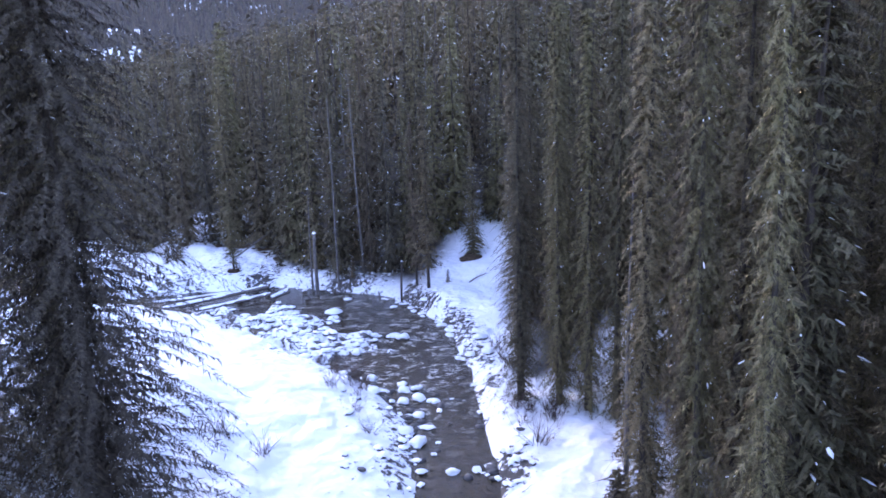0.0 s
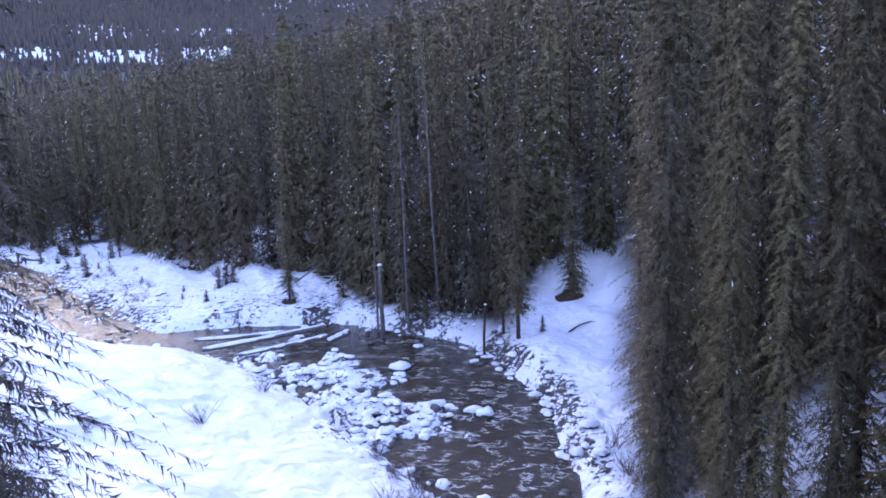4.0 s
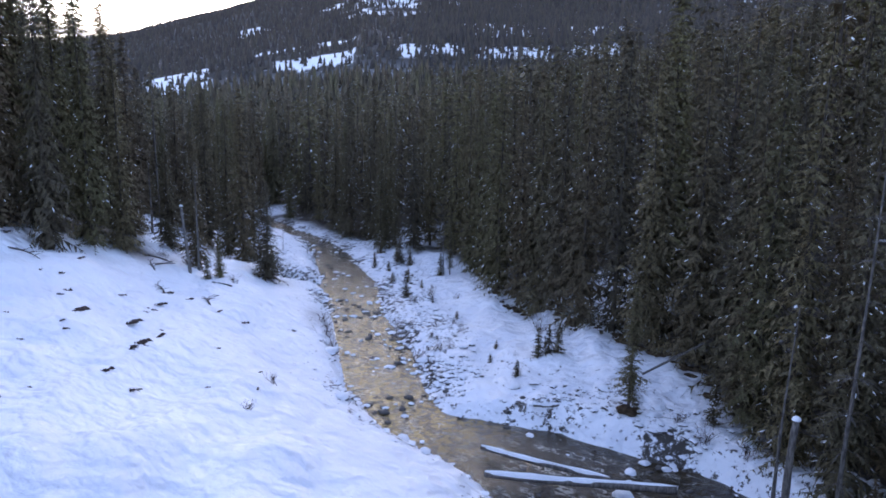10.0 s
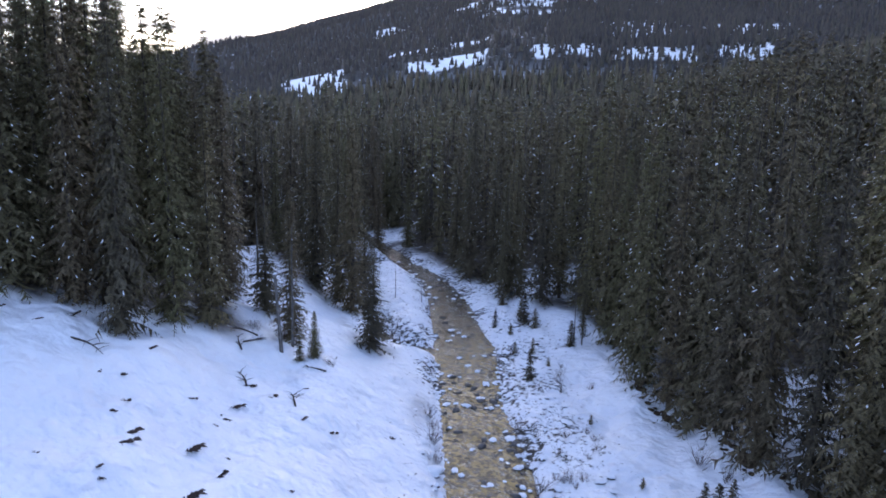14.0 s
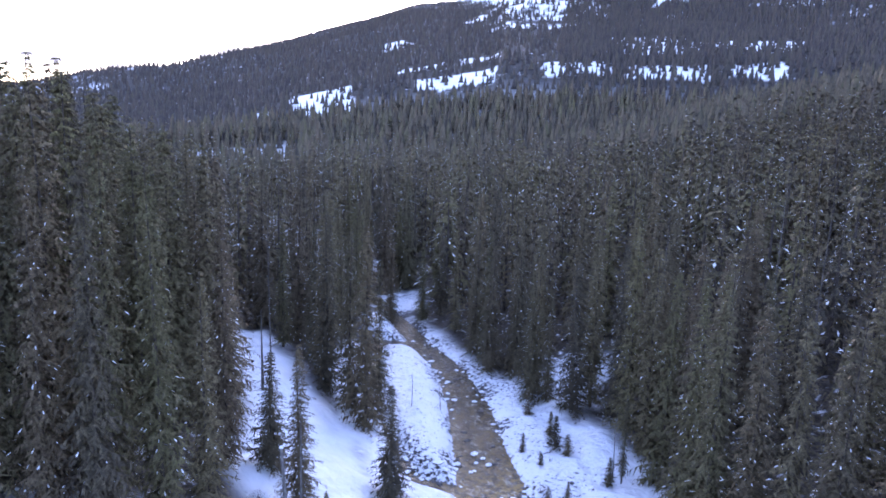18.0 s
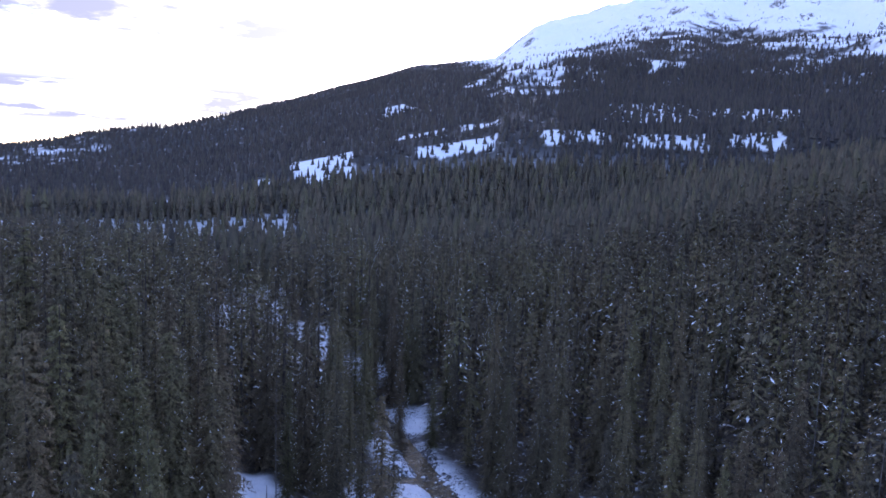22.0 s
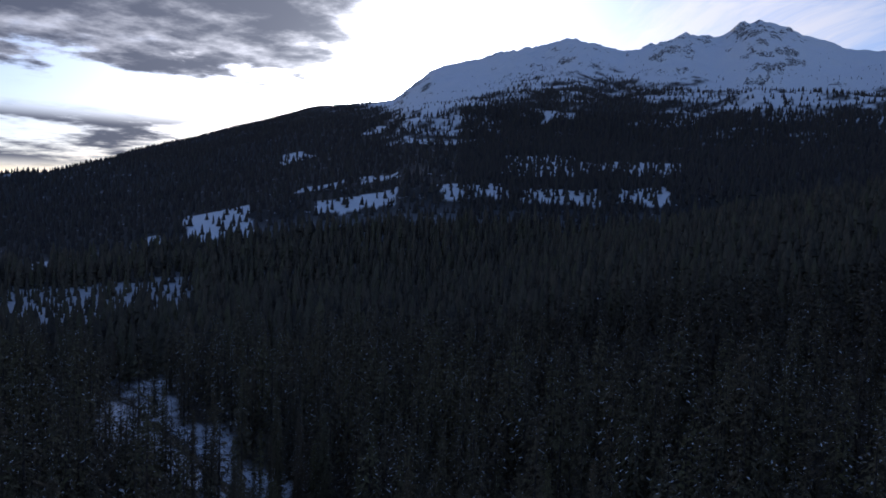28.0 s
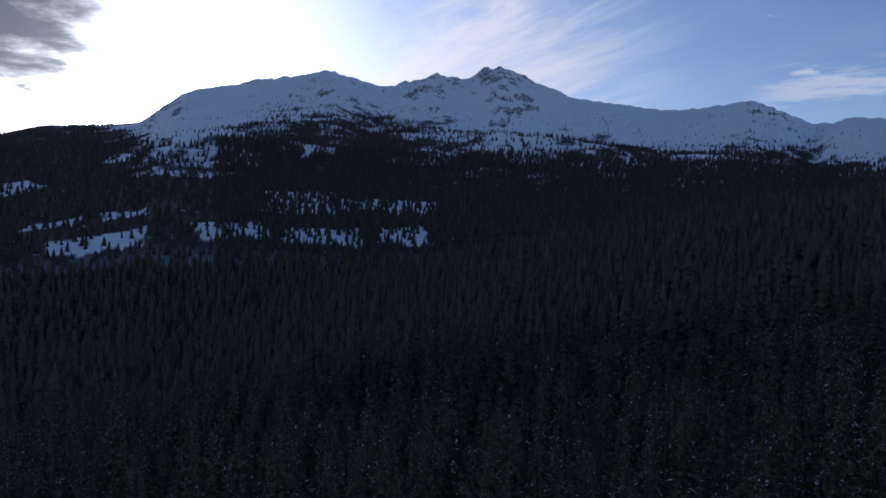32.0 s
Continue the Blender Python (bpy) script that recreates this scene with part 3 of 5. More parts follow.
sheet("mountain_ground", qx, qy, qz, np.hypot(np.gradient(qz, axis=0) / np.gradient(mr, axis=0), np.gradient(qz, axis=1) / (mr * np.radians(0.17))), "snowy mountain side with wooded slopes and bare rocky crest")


def ground_z(x, y):
    return float(height(np.array([float(x)]), np.array([float(y)]))[0])


def make_water(line, name, label):
    verts, rapid, gold_sheen = [], [], []
    pts = []
    for k in range(len(line) - 1):
        n = max(2, int(np.hypot(*(line[k + 1, :2] - line[k, :2])) / 0.8))
        pts += [line[k] + (line[k + 1] - line[k]) * j / n for j in range(n)]
    pts = np.array(pts)
    for _ in range(6):
        pts[1:-1] = (pts[:-2] + 2 * pts[1:-1] + pts[2:]) / 4
    way = np.gradient(pts[:, :2], axis=0)
    way /= np.linalg.norm(way, axis=1)[:, None]
    across = np.linspace(-1, 1, 15)
    for p, t in zip(pts, way):
        for a in across:
            q = p[:2] + np.array([-t[1], t[0]]) * a * (p[2] + 1.6)
            verts.append((q[0], q[1], float(fall(q[0]))))
            fast = max(0, 1 - abs(q[0] + 5.0) / 7) * max(0, 1 - abs(q[1] - 56) / 20) * 1.7 + max(0, 1 - abs(q[0] + 14) / 10) * 0.75 + max(0, 1 - abs(q[0] + 30) / 12) * 0.8 + 0.42 * (q[0] < -40)
            rapid.append(min(1.0, fast) if p[2] > 0 else 0)
            # painted sky gold starts below the bend and weakens further downstream
            gold_sheen.append(min(1.0, max(0.12, (-34 - q[0]) / 8)) * (1 - 0.65 * float(smooth(-q[0], 72, 88))))
    verts, rapid = np.array(verts), np.array(rapid)
    verts[:, 2] += 0.05 * fbm(verts[:, 0], verts[:, 1], 1.6, 3) + 0.06 * rapid * fbm(verts[:, 0], verts[:, 1], 0.9, 2)
    n, c = len(pts), len(across)
    ids = np.arange(n * c).reshape(n, c)
    quads = np.stack([ids[:-1, :-1], ids[1:, :-1], ids[1:, 1:], ids[:-1, 1:]], -1).reshape(-1, 4)[:, ::-1]
    tagged(new(name, mesh_of(name, verts, quads, [WATER], attrs={"rapid": rapid, "gold_sheen": gold_sheen})), label, "creek", kind="structure")


make_water(CREEK[2:], "water", "dark shallow creek running over stones")
make_water(ARM, "water_side_arm", "shallow side arm of the creek round a cobble bar")


# ---- trees ----
def spruce(h, rad, levels, per, sprays, seed, droop=0.35, snow=0.12, low=0.06, power=0.72, ragged=0.3, thin=0.3, fan=1.0, ring=4, flecks=1.0, bit=1.0):
    """Arrays of a conifer's crown: drooping boughs, each with fine hanging sprigs on both sides, and snow lying on some. Vertices, faces, materials, normals."""
    g = np.random.default_rng(seed)
    up = np.array([0, 0, 1.0])
    nb = levels * per
    s = np.repeat((np.arange(levels) + g.random(levels) * 0.6) / levels, per) + g.uniform(-0.4, 0.4, nb) / levels
    s = np.clip(s, 0, 0.995)
    a = np.repeat(g.random(levels) * 6.283, per) + 6.283 * (np.tile(np.arange(per), levels) + g.uniform(-0.35, 0.35, nb)) / per
    # lobes: the crown is fuller on some sides and heights
    lobe = 1 + ragged * 0.55 * np.sin(a * 2 + s * 9 + seed) * np.sin(s * 23 + seed * 1.7)
    L = rad * (1 - 0.955 * s) ** power * (0.75 + 0.25 * np.minimum(1, s * 6 + 0.2)) * g.uniform(1 - ragged * 1.3, 1 + ragged * 0.7, nb) * lobe
    out, side = np.stack([np.cos(a), np.sin(a), 0 * a], -1), np.stack([-np.sin(a), np.cos(a), 0 * a], -1)
    drop = droop * g.uniform(0.6, 1.4, nb) * (1.15 - 0.55 * s)
    bend, rise = g.uniform(-0.3, 0.3, nb), g.uniform(-0.05, 0.18, nb)
    z0 = h * (low + (0.985 - low) * s)

    def along(i, t):
        return (out[i] * (L[i] * t)[:, None] + side[i] * (bend[i] * L[i] * t * t)[:, None] + up * (z0[i] - drop[i] * L[i] * t * t + rise[i] * L[i] * t)[:, None])

    n = nb * sprays
    i = np.repeat(np.arange(nb), sprays)
    t = np.tile((np.arange(sprays) + 0.5) / sprays, nb) + g.uniform(-0.5, 0.5, n) / sprays
    t = np.clip(t, 0.03, 1.0) ** 0.8
    sg = np.where(g.random(n) < 0.5, -1.0, 1.0) * (0.25 + 0.75 * (g.random(n) < 0.8))
    wide = np.maximum(fan * L[i] * (0.34 * (1 - t) + 0.13), np.minimum(0.7 * h / levels, 0.45 * L[i] + 0.12)) * g.uniform(0.35, 1.35, n)
    p = along(i, t)
    way = along(i, np.minimum(t + 0.05, 1.08)) - along(i, t - 0.05)
    way /= np.linalg.norm(way, axis=1)[:, None] + 1e-9
    half = (wide * thin * g.uniform(0.6, 1.3, n))[:, None] * way
    tip = p + out[i] * (wide * g.uniform(0.1, 0.8, n))[:, None] + side[i] * (sg * wide * g.uniform(0.5, 1.1, n))[:, None] - up * (wide * g.uniform(0.1, 1.1, n))[:, None]
    V = np.stack([p - half, p + half, tip], 1)
    N = out[i] * 0.8 + side[i] * (sg * 0.3)[:, None] + up * (0.55 + 0.25 * t)[:, None] + g.normal(0, 0.28, (n, 3))
    N /= np.linalg.norm(N, axis=1)[:, None]
    flip = np.einsum("ij,ij->i", np.cross(V[:, 1] - V[:, 0], V[:, 2] - V[:, 0]), N) < 0
    V[flip] = V[flip][:, [1, 0, 2]]
    V, N, M = V.reshape(-1, 3), np.repeat(N, 3, 0), np.zeros(n, int)
    F = np.arange(3 * n).reshape(n, 3)
    # snow on the boughs, in patches
    patches = g.random((9, 6)) < min(0.9, snow * 2.2)
    on = patches[(s * 8.99).astype(int), (a / 6.2832 * 6).astype(int) % 6]
    w_ = np.where(g.random(nb) < np.where(on, 0.55, 0.02 + snow * 0.22) * flecks)[0]
    if len(w_):
        m = len(w_)
        c = along(w_, g.uniform(0.5, 0.95, m)) + up * 0.04
        q = np.clip(L[w_] * g.uniform(0.05, 0.2, m), 0.13, 0.46) * bit
        q = np.where(g.random(m) < 0.08, q * 1.6, q)
        wq = q * g.uniform(0.18, 0.42, m)
        d = along(w_, np.full(m, 1.0)) - along(w_, np.full(m, 0.5))
        d /= np.linalg.norm(d, axis=1)[:, None] + 1e-9
        e = np.linspace(0, 6.2832, ring, False)
        rim = c[:, None] + d[:, None] * (q[:, None] * np.cos(e) * g.uniform(0.6, 1.1, (m, ring)))[..., None] + side[w_][:, None] * (wq[:, None] * np.sin(e) * g.uniform(0.6, 1.1, (m, ring)))[..., None]
        top = c + up * (wq * 0.6)[:, None] + d * (q * g.uniform(-0.3, 0.3, m))[:, None]
        S = np.concatenate([rim, top[:, None]], 1).reshape(-1, 3)
        k = len(V) + np.arange(m)[:, None] * (ring + 1)
        F = np.concatenate([F] + [np.stack([k[:, 0] + j_, k[:, 0] + (j_ + 1) % ring, k[:, 0] + ring], -1) for j_ in range(ring)])
        SN = np.concatenate([(rim - c[:, None]) * 0.8 + up * 0.15, np.tile(up, (m, 1))[:, None]], 1).reshape(-1, 3)
        V, N = np.concatenate([V, S]), np.concatenate([N, SN / np.linalg.norm(SN, axis=1)[:, None]])
        M = np.concatenate([M, np.ones(m * ring, int)])
    return V, F, M, N


def tube(path, radii, sides=7):
    """Arrays of a tapered limb along a path."""
    V, F = [], []
    for p, r in zip(path, radii):
        V += [(p[0] + r * math.cos(6.2832 * k / sides), p[1] + r * math.sin(6.2832 * k / sides), p[2]) for k in range(sides)]
    for i in range(len(path) - 1):
        for k in range(sides):
            a, b = i * sides + k, i * sides + (k + 1) % sides
            F.append((a, b, b + sides, a + sides))
    return np.array(V), np.array(F)


def part(name, me, parent, label=""):
    ob = new(name, me)
    ob.parent = parent
    if label:
        tagged(ob, label)
    return ob


def trunk_mesh(h, r, seed, mat=BARK, stubs=10):
    g = np.random.default_rng(seed)
    n = 8
    bend = g.uniform(-0.02, 0.02, 2) * h
    zs = np.linspace(-0.9, h * 0.97, n)
    path = [(bend[0] * (z / h) ** 2, bend[1] * (z / h) ** 2, z) for z in zs]
    V, F = tube(path, [r * (1.0 - 0.93 * max(0, z) / h) * (1.25 if z < 0.2 else 1) for z in zs])
    V, F = list(map(tuple, V)), list(map(tuple, F))
    for _ in range(stubs):
        z, a, L = h * g.uniform(0.04, 0.85), g.uniform(0, 6.28), g.uniform(0.4, 1.3)
        k = len(V)
        px, py = bend * (z / h) ** 2
        c, s = math.cos(a), math.sin(a)
        V += [(px - s * 0.03, py + c * 0.03, z), (px + s * 0.03, py - c * 0.03, z), (px, py, z + 0.07), (px + c * L, py + s * L, z - 0.25 * L)]
        F += [(k, k + 1, k + 3, k + 3), (k + 1, k + 2, k + 3, k + 3), (k + 2, k, k + 3, k + 3)]
    me = bpy.data.meshes.new("trunk")
    me.from_pydata(V, [], [f[:3] if f[2] == f[3] else f for f in F])
    me.materials.append(mat)
    me.polygons.foreach_set("use_smooth", [True] * len(me.polygons))
    return me


def tree_kind(name, label, h, rad, seed, needles=NEEDLES, **how):
    base = new(name)
    base.empty_display_size = h     # keeps the kind's own height
    V, F, M, N = spruce(h, rad, seed=seed, **how)
    part("trunk", trunk_mesh(h, 0.0075 * h + 0.05, seed), base)
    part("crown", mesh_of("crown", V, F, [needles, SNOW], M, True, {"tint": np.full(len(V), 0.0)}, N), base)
    return tagged(base, label, "conifer")


NEAR = dict(levels=54, per=6, sprays=26, thin=0.2, fan=0.8, ring=5, bit=0.62, flecks=1.5)
CLOSE = dict(levels=84, per=7, sprays=58, thin=0.12, fan=0.5, ring=6, bit=0.5)
KINDS = [
    tree_kind("spruce_tree", "tall narrow dark green spruce with drooping boughs", 25, 3.1, 11, snow=0.10, power=0.85, low=0.02, **NEAR),
    tree_kind("spruce_tree", "tall dark spruce with snow lying on its boughs", 24, 3.2, 12, snow=0.22, droop=0.45, power=0.85, low=0.03, **NEAR),
    tree_kind("spruce_tree", "slender ragged spruce with bare gaps in the crown", 26, 2.4, 13, snow=0.04, ragged=0.6, low=0.12, **NEAR),
    tree_kind("spruce_tree", "dense broad-based spruce with dark green needles", 23, 3.6, 14, snow=0.06, droop=0.5, low=0.0, power=0.85, **NEAR),
    tree_kind("spruce_tree", "columnar spruce hung with pale lichen", 26, 1.5, 15, needles=LICHEN, snow=0.012, droop=0.85, power=0.42, ragged=0.4, low=0.0, **CLOSE),
    tree_kind("spruce_tree", "tall spruce with snow-speckled upper branches", 28, 3.1, 16, snow=0.20, low=0.05, ragged=0.45, power=0.8, **NEAR),
    tree_kind("spruce_tree", "large old spruce with long drooping dark boughs", 29, 5.6, 17, needles=SHADE, snow=0.02, droop=0.6, low=0.0, ragged=0.3, power=0.42, **{**CLOSE, "fan": 0.2, "thin": 0.13, "sprays": 150, "per": 10}),
    tree_kind("spruce_tree", "tall dark columnar spruce with ragged drooping boughs", 28, 1.95, 18, snow=0.03, droop=0.7, low=0.0, ragged=0.45, power=0.5, **CLOSE),
]
SMALL = [
    tree_kind("young_spruce", "young green spruce standing in the snow", 3.0, 0.75, 21, levels=18, per=7, sprays=12, snow=0.10, droop=0.1, low=0.03, power=0.9),
    tree_kind("young_spruce", "small bushy spruce sapling poking out of the snow", 2.4, 0.85, 22, levels=14, per=7, sprays=12, snow=0.06, droop=0.15, low=0.02, power=0.8),
]


def place(kind, x, y, h, turn, sink=0.25, lean=0.0, wide=1.0):
    s = h / kind.empty_display_size
    z = ground_z(x, y)
    m = pose(x, y, z - sink * min(1, s * 3), lean, 0, turn) @ Matrix.Diagonal((s * wide, s * wide, s, 1))
    ob = copy_thing(kind, Matrix.Identity(4))
    ob.matrix_basis = m
    return ob


# single trees that stand out: kind, place, height, width
NAMED = [(6, -15.7, 26.2, 30, 1.0), (6, -20.2, 31.0, 27, 0.8), (7, -22.0, 34.5, 25, 1.2), (6, -19.6, 23.0, 28, 0.9), (7, -23.5, 30, 25, 1.4),
         (4, 6.5, 27.5, 27, 0.85), (7, 6.9, 21.9, 28, 0.62), (4, 6.8, 16.4, 27, 0.55), (7, 10.6, 22.5, 30, 1.2), (7, 9.8, 26.5, 28, 1.0), (7, 13.6, 22.0, 30, 1.3), (7, 12.8, 18.0, 29, 1.3), (7, 9.4, 31.5, 27, 0.9), (4, 12.4, 29.0, 27, 1.1), (7, 11.0, 36.0, 28, 1.1),
         (7, 2.5, 44.9, 27, 0.95), (7, 4.9, 43.6, 26, 0.8), (4, 6.6, 42.6, 25, 0.95), (7, 8.1, 41.2, 27, 0.9), (7, 7.3, 48.9, 27, 0.9), (7, 5.4, 47.0, 26, 0.8), (7, 3.3, 56.5, 27, 1.1), (7, 3.0, 51.0, 27, 0.95), (5, 4.6, 61.5, 27, 0.8), (7, 10.4, 45.0, 28, 1.0), (7, 6.2, 53.5, 27, 1.0), (0, 7.4, 58.5, 27, 0.9),
         (2, -5.4, 72.6, 20, 0.9), (2, -6.8, 74.4, 19, 0.7), (1, -10.2, 79.6, 24, 0.75), (0, -12.4, 79.8, 21, 0.75), (0, -16.4, 80.8, 24, 0.9), (5, -14.2, 83.0, 25, 0.8), (1, -8.2, 80.6, 22, 0.8), (1, -0.7, 83.4, 15, 0.9), (1, 2.6, 88, 20, 1.0),
         (0, -19.8, 83.6, 26, 0.95), (5, -22.4, 86.2, 25, 1.0), (3, -25.6, 92.0, 25, 0.9), (0, -29.5, 94.5, 26, 1.0), (1, -34, 96, 24, 1.0), (5, -24.0, 89.0, 24, 0.9),
         (0, -37.6, 97.2, 27, 0.95), (3, -41.4, 98.4, 26, 0.9), (1, -45.2, 100.6, 25, 1.0), (3, -48.8, 103.0, 25, 0.9), (5, -52.4, 104.6, 25, 1.0), (0, -56.4, 106.4, 26, 1.0), (3, -33.8, 96.8, 24, 0.9), (1, -60.4, 110.6, 24, 0.9), (1, -62.5, 114, 24, 0.9), (3, -67.6, 118.2, 24, 0.9), (2, -70.6, 115.6, 10, 0.8), (0, -73, 123, 25, 1.0), (1, -80.5, 128, 24, 0.9), (5, -89.5, 134, 25, 1.0),
         (1, -92.4, 124.6, 19, 0.95), (0, -93.6, 127.2, 21, 0.9), (1, -90.6, 126.4, 17, 0.9), (1, -104.0, 128.6, 20, 1.1), (0, -107.0, 130.8, 22, 1.0), (1, -101.0, 131.0, 22, 1.0), (1, -112.0, 132.8, 22, 1.0),
         (1, -79.6, 63.4, 24, 0.8), (3, -75.8, 65.6, 26, 0.75), (0, -78.2, 70.4, 26, 0.85), (3, -81.2, 68.0, 27, 0.8), (1, -84.8, 78.0, 22, 0.95), (3, -85.0, 82.2, 11, 1.6), (1, -78.4, 81.4, 15, 1.15), (1, -74.3, 81.4, 4.5, 1.7), (3, -79.4, 91.4, 12.2, 1.4), (0, -98.2, 101.6, 26, 1.1), (1, -104.0, 103.0, 24, 0.95), (0, -108.5, 102.6, 25, 1.0), (1, -113.0, 104.6, 24, 1.0), (5, -101.6, 106.0, 22, 0.9), (1, -132.6, 138.4, 16, 1.0), (0, -137.4, 134.4, 20, 1.0)]
placed = []
for k, x, y, h, wide in NAMED:
    place(KINDS[k], x, y, h, float(rng.uniform(0, 360)), wide=wide)
    placed.append((x, y))
# a dense stand above the open slope
stand = np.random.default_rng(41)
for _ in range(420):
    x, y = float(stand.uniform(-122, -79)), float(stand.uniform(48, 88))
    if min(math.hypot(x - a, y - b) for a, b in placed) > 3.1 and (x + 84) * 0.8 < -(y - 66) * 0.55 and y < 84:
        place(KINDS[int(stand.choice([0, 3, 3, 5, 1]))], x, y, float(stand.uniform(23, 29)), float(stand.uniform(0, 360)), wide=float(stand.uniform(0.85, 1.2)))
        placed.append((x, y))
# a close stand of columns on the near right bank
for _ in range(150):
    x, y = float(stand.uniform(8.5, 27)), float(stand.uniform(12, 64))
    if min(math.hypot(x - a, y - b) for a, b in placed) > 2.5 and not (9 < x < 15 and 45 < y < 54):
        place(KINDS[int(stand.choice([7, 7, 7, 4, 0]))], x, y, float(stand.uniform(22, 30)), float(stand.uniform(0, 360)), wide=float(stand.uniform(0.8, 1.25)))
        placed.append((x, y))
# the one tree by the logs, bare below
lone = place(KINDS[2], -30.3, 84.6, 9.6, 40, wide=1.35)
tagged(lone, "lone thin spruce on a small mound beside the creek")
placed.append((-30.3, 84.6))

SAPLINGS = [(0, -67.0, 102.4, 3.4), (0, -80.2, 116.0, 4.4), (1, -78.1, 115.7, 2.8), (0, -82.7, 113.2, 2.6), (1, -78.8, 112.0, 1.6), (1, -73.3, 106.9, 1.7), (0, -72.2, 108.7, 2.2), (0, -40.9, 89.9, 2.8), (1, -40.2, 90.4, 2.4), (0, -39.6, 91.0, 2.8),
            (1, -40.7, 86.3, 1.5), (0, -24.9, 86.0, 3.0), (1, -44.8, 88.4, 1.0), (1, -46.5, 91.8, 1.0), (0, -71.3, 114.4, 3.4), (0, -83.0, 118.4, 3.4), (1, -68.0, 106.5, 1.2), (0, -62.5, 102.0, 1.0), (1, -56.0, 98.2, 1.0),
            (0, -73.8, 79.6, 2.6), (0, -89.5, 121.5, 4.0), (0, 5.4, 27.4, 4.4), (1, 6.0, 29.8, 3.0), (0, 7.8, 31.6, 4.6), (1, 7.6, 35.4, 3.2), (0, 8.4, 38.6, 4.0), (0, -3.4, 74.0, 1.6), (0, -14.6, 79.4, 2.6)]
for k, x, y, h in SAPLINGS:
    tagged(place(SMALL[k], x, y, h, float(rng.uniform(0, 360)), 0.1), group="young spruces by the creek")

# the forest
def scatter(cell, x0, x1, y0, y1, g):
    ax, ay = np.meshgrid(np.arange(x0, x1, cell), np.arange(y0, y1, cell))
    ax = (ax + g.uniform(-0.46, 0.46, ax.shape) * cell).ravel()
    ay = (ay + g.uniform(-0.46, 0.46, ay.shape) * cell).ravel()
    return ax, ay


fx, fy = scatter(6.1, -330, 170, -60, 330, np.random.default_rng(5))
fr, faz = polar(fx, fy)
pr = np.array(placed)
clash = np.array([np.min(np.hypot(pr[:, 0] - a, pr[:, 1] - b)) for a, b in zip(fx, fy)])
fd, fs, fa = creek(fx, fy)
few = (np.random.default_rng(6).random(len(fx)) < 0.09) & (fx < -160)
ok = ((open_ground(fx, fy) > 1.2) | few) & (clash > 2.6) & (fd > np.where(fa > 20, 0.6, 3.0)) & (fr < 290)
# behind the camera only a belt of trees
ok &= ~((fy < 10) & (np.abs(fx) > 60))
fx, fy, fr = fx[ok], fy[ok], fr[ok]
reach = open_ground(fx, fy) + 0.10 * np.hypot(fx + 35, fy - 85)
order = np.argsort(reach)
near_ids, mid_ids = order[:180], order[180:]
grow = np.random.default_rng(8)
for i in near_ids:
    k = int(grow.choice([0, 0, 1, 1, 2, 3, 5, 5])) if fy[i] > 48 or fx[i] < -40 else int(grow.choice([7, 7, 3, 4]))
    tagged(place(KINDS[k], float(fx[i]), float(fy[i]), float(grow.uniform(17, 29)), float(grow.uniform(0, 360)), wide=float(grow.uniform(0.85, 1.2))), group="spruces along the creek")
for ob in KINDS + SMALL:
    for o in (*ob.children, ob):
        bpy.data.objects.remove(o)


def merge(templates, x, y, z, h, g, name, label, wide=1.0, needles=NEEDLES):
    """Many trees joined into one mesh."""
    VV, FF, MM, TT, NN, k = [], [], [], [], [], 0
    pick = g.integers(0, len(templates), len(x))
    turn, girth, tint = g.uniform(0, 6.283, len(x)), g.uniform(0.8, 1.25, len(x)) * wide, g.random(len(x))
    for t, (V, F, M, N) in enumerate(templates):
        w_ = np.where(pick == t)[0]
        if not len(w_):
            continue
        c, s = np.cos(turn[w_])[:, None], np.sin(turn[w_])[:, None]
        hh, gg = h[w_][:, None], (h[w_] * girth[w_])[:, None]
        P = np.stack([(V[None, :, 0] * c - V[None, :, 1] * s) * gg + x[w_][:, None], (V[None, :, 0] * s + V[None, :, 1] * c) * gg + y[w_][:, None], V[None, :, 2] * hh + z[w_][:, None]], -1)
        VV.append(P.reshape(-1, 3))
        NN.append(np.stack([N[None, :, 0] * c - N[None, :, 1] * s, N[None, :, 0] * s + N[None, :, 1] * c, np.repeat(N[None, :, 2], len(w_), 0)], -1).reshape(-1, 3))
        FF.append((F[None] + (k + np.arange(len(w_)) * len(V))[:, None, None]).reshape(-1, 3))
        MM.append(np.tile(M, len(w_)))
        TT.append(np.repeat(tint[w_], len(V)))
        k += len(w_) * len(V)
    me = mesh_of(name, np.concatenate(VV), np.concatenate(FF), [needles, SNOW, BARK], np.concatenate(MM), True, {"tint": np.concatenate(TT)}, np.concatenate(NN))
    return tagged(new(name, me), label, "forest", kind="stuff")


def with_stem(t, h=1.0, r=0.014):
    """A crown of unit height with its stem."""
    V, F, M, N = t
    a = [0, 2.1, 4.2]
    S = np.array([(r * math.cos(k), r * math.sin(k), -0.05) for k in a] + [(0, 0, h * 0.98)])
    n = len(V)
    return np.concatenate([V, S]), np.concatenate([F, [(n, n + 1, n + 3), (n + 1, n + 2, n + 3), (n + 2, n, n + 3)]]), np.concatenate([M, [2, 2, 2]]), np.concatenate([N, [(math.cos(k), math.sin(k), 0) for k in a] + [(0, 0, 1)]])


def unit(t):
    """A tree of 24 m brought to a height of one."""
    return t[0] / 24.0, *t[1:]


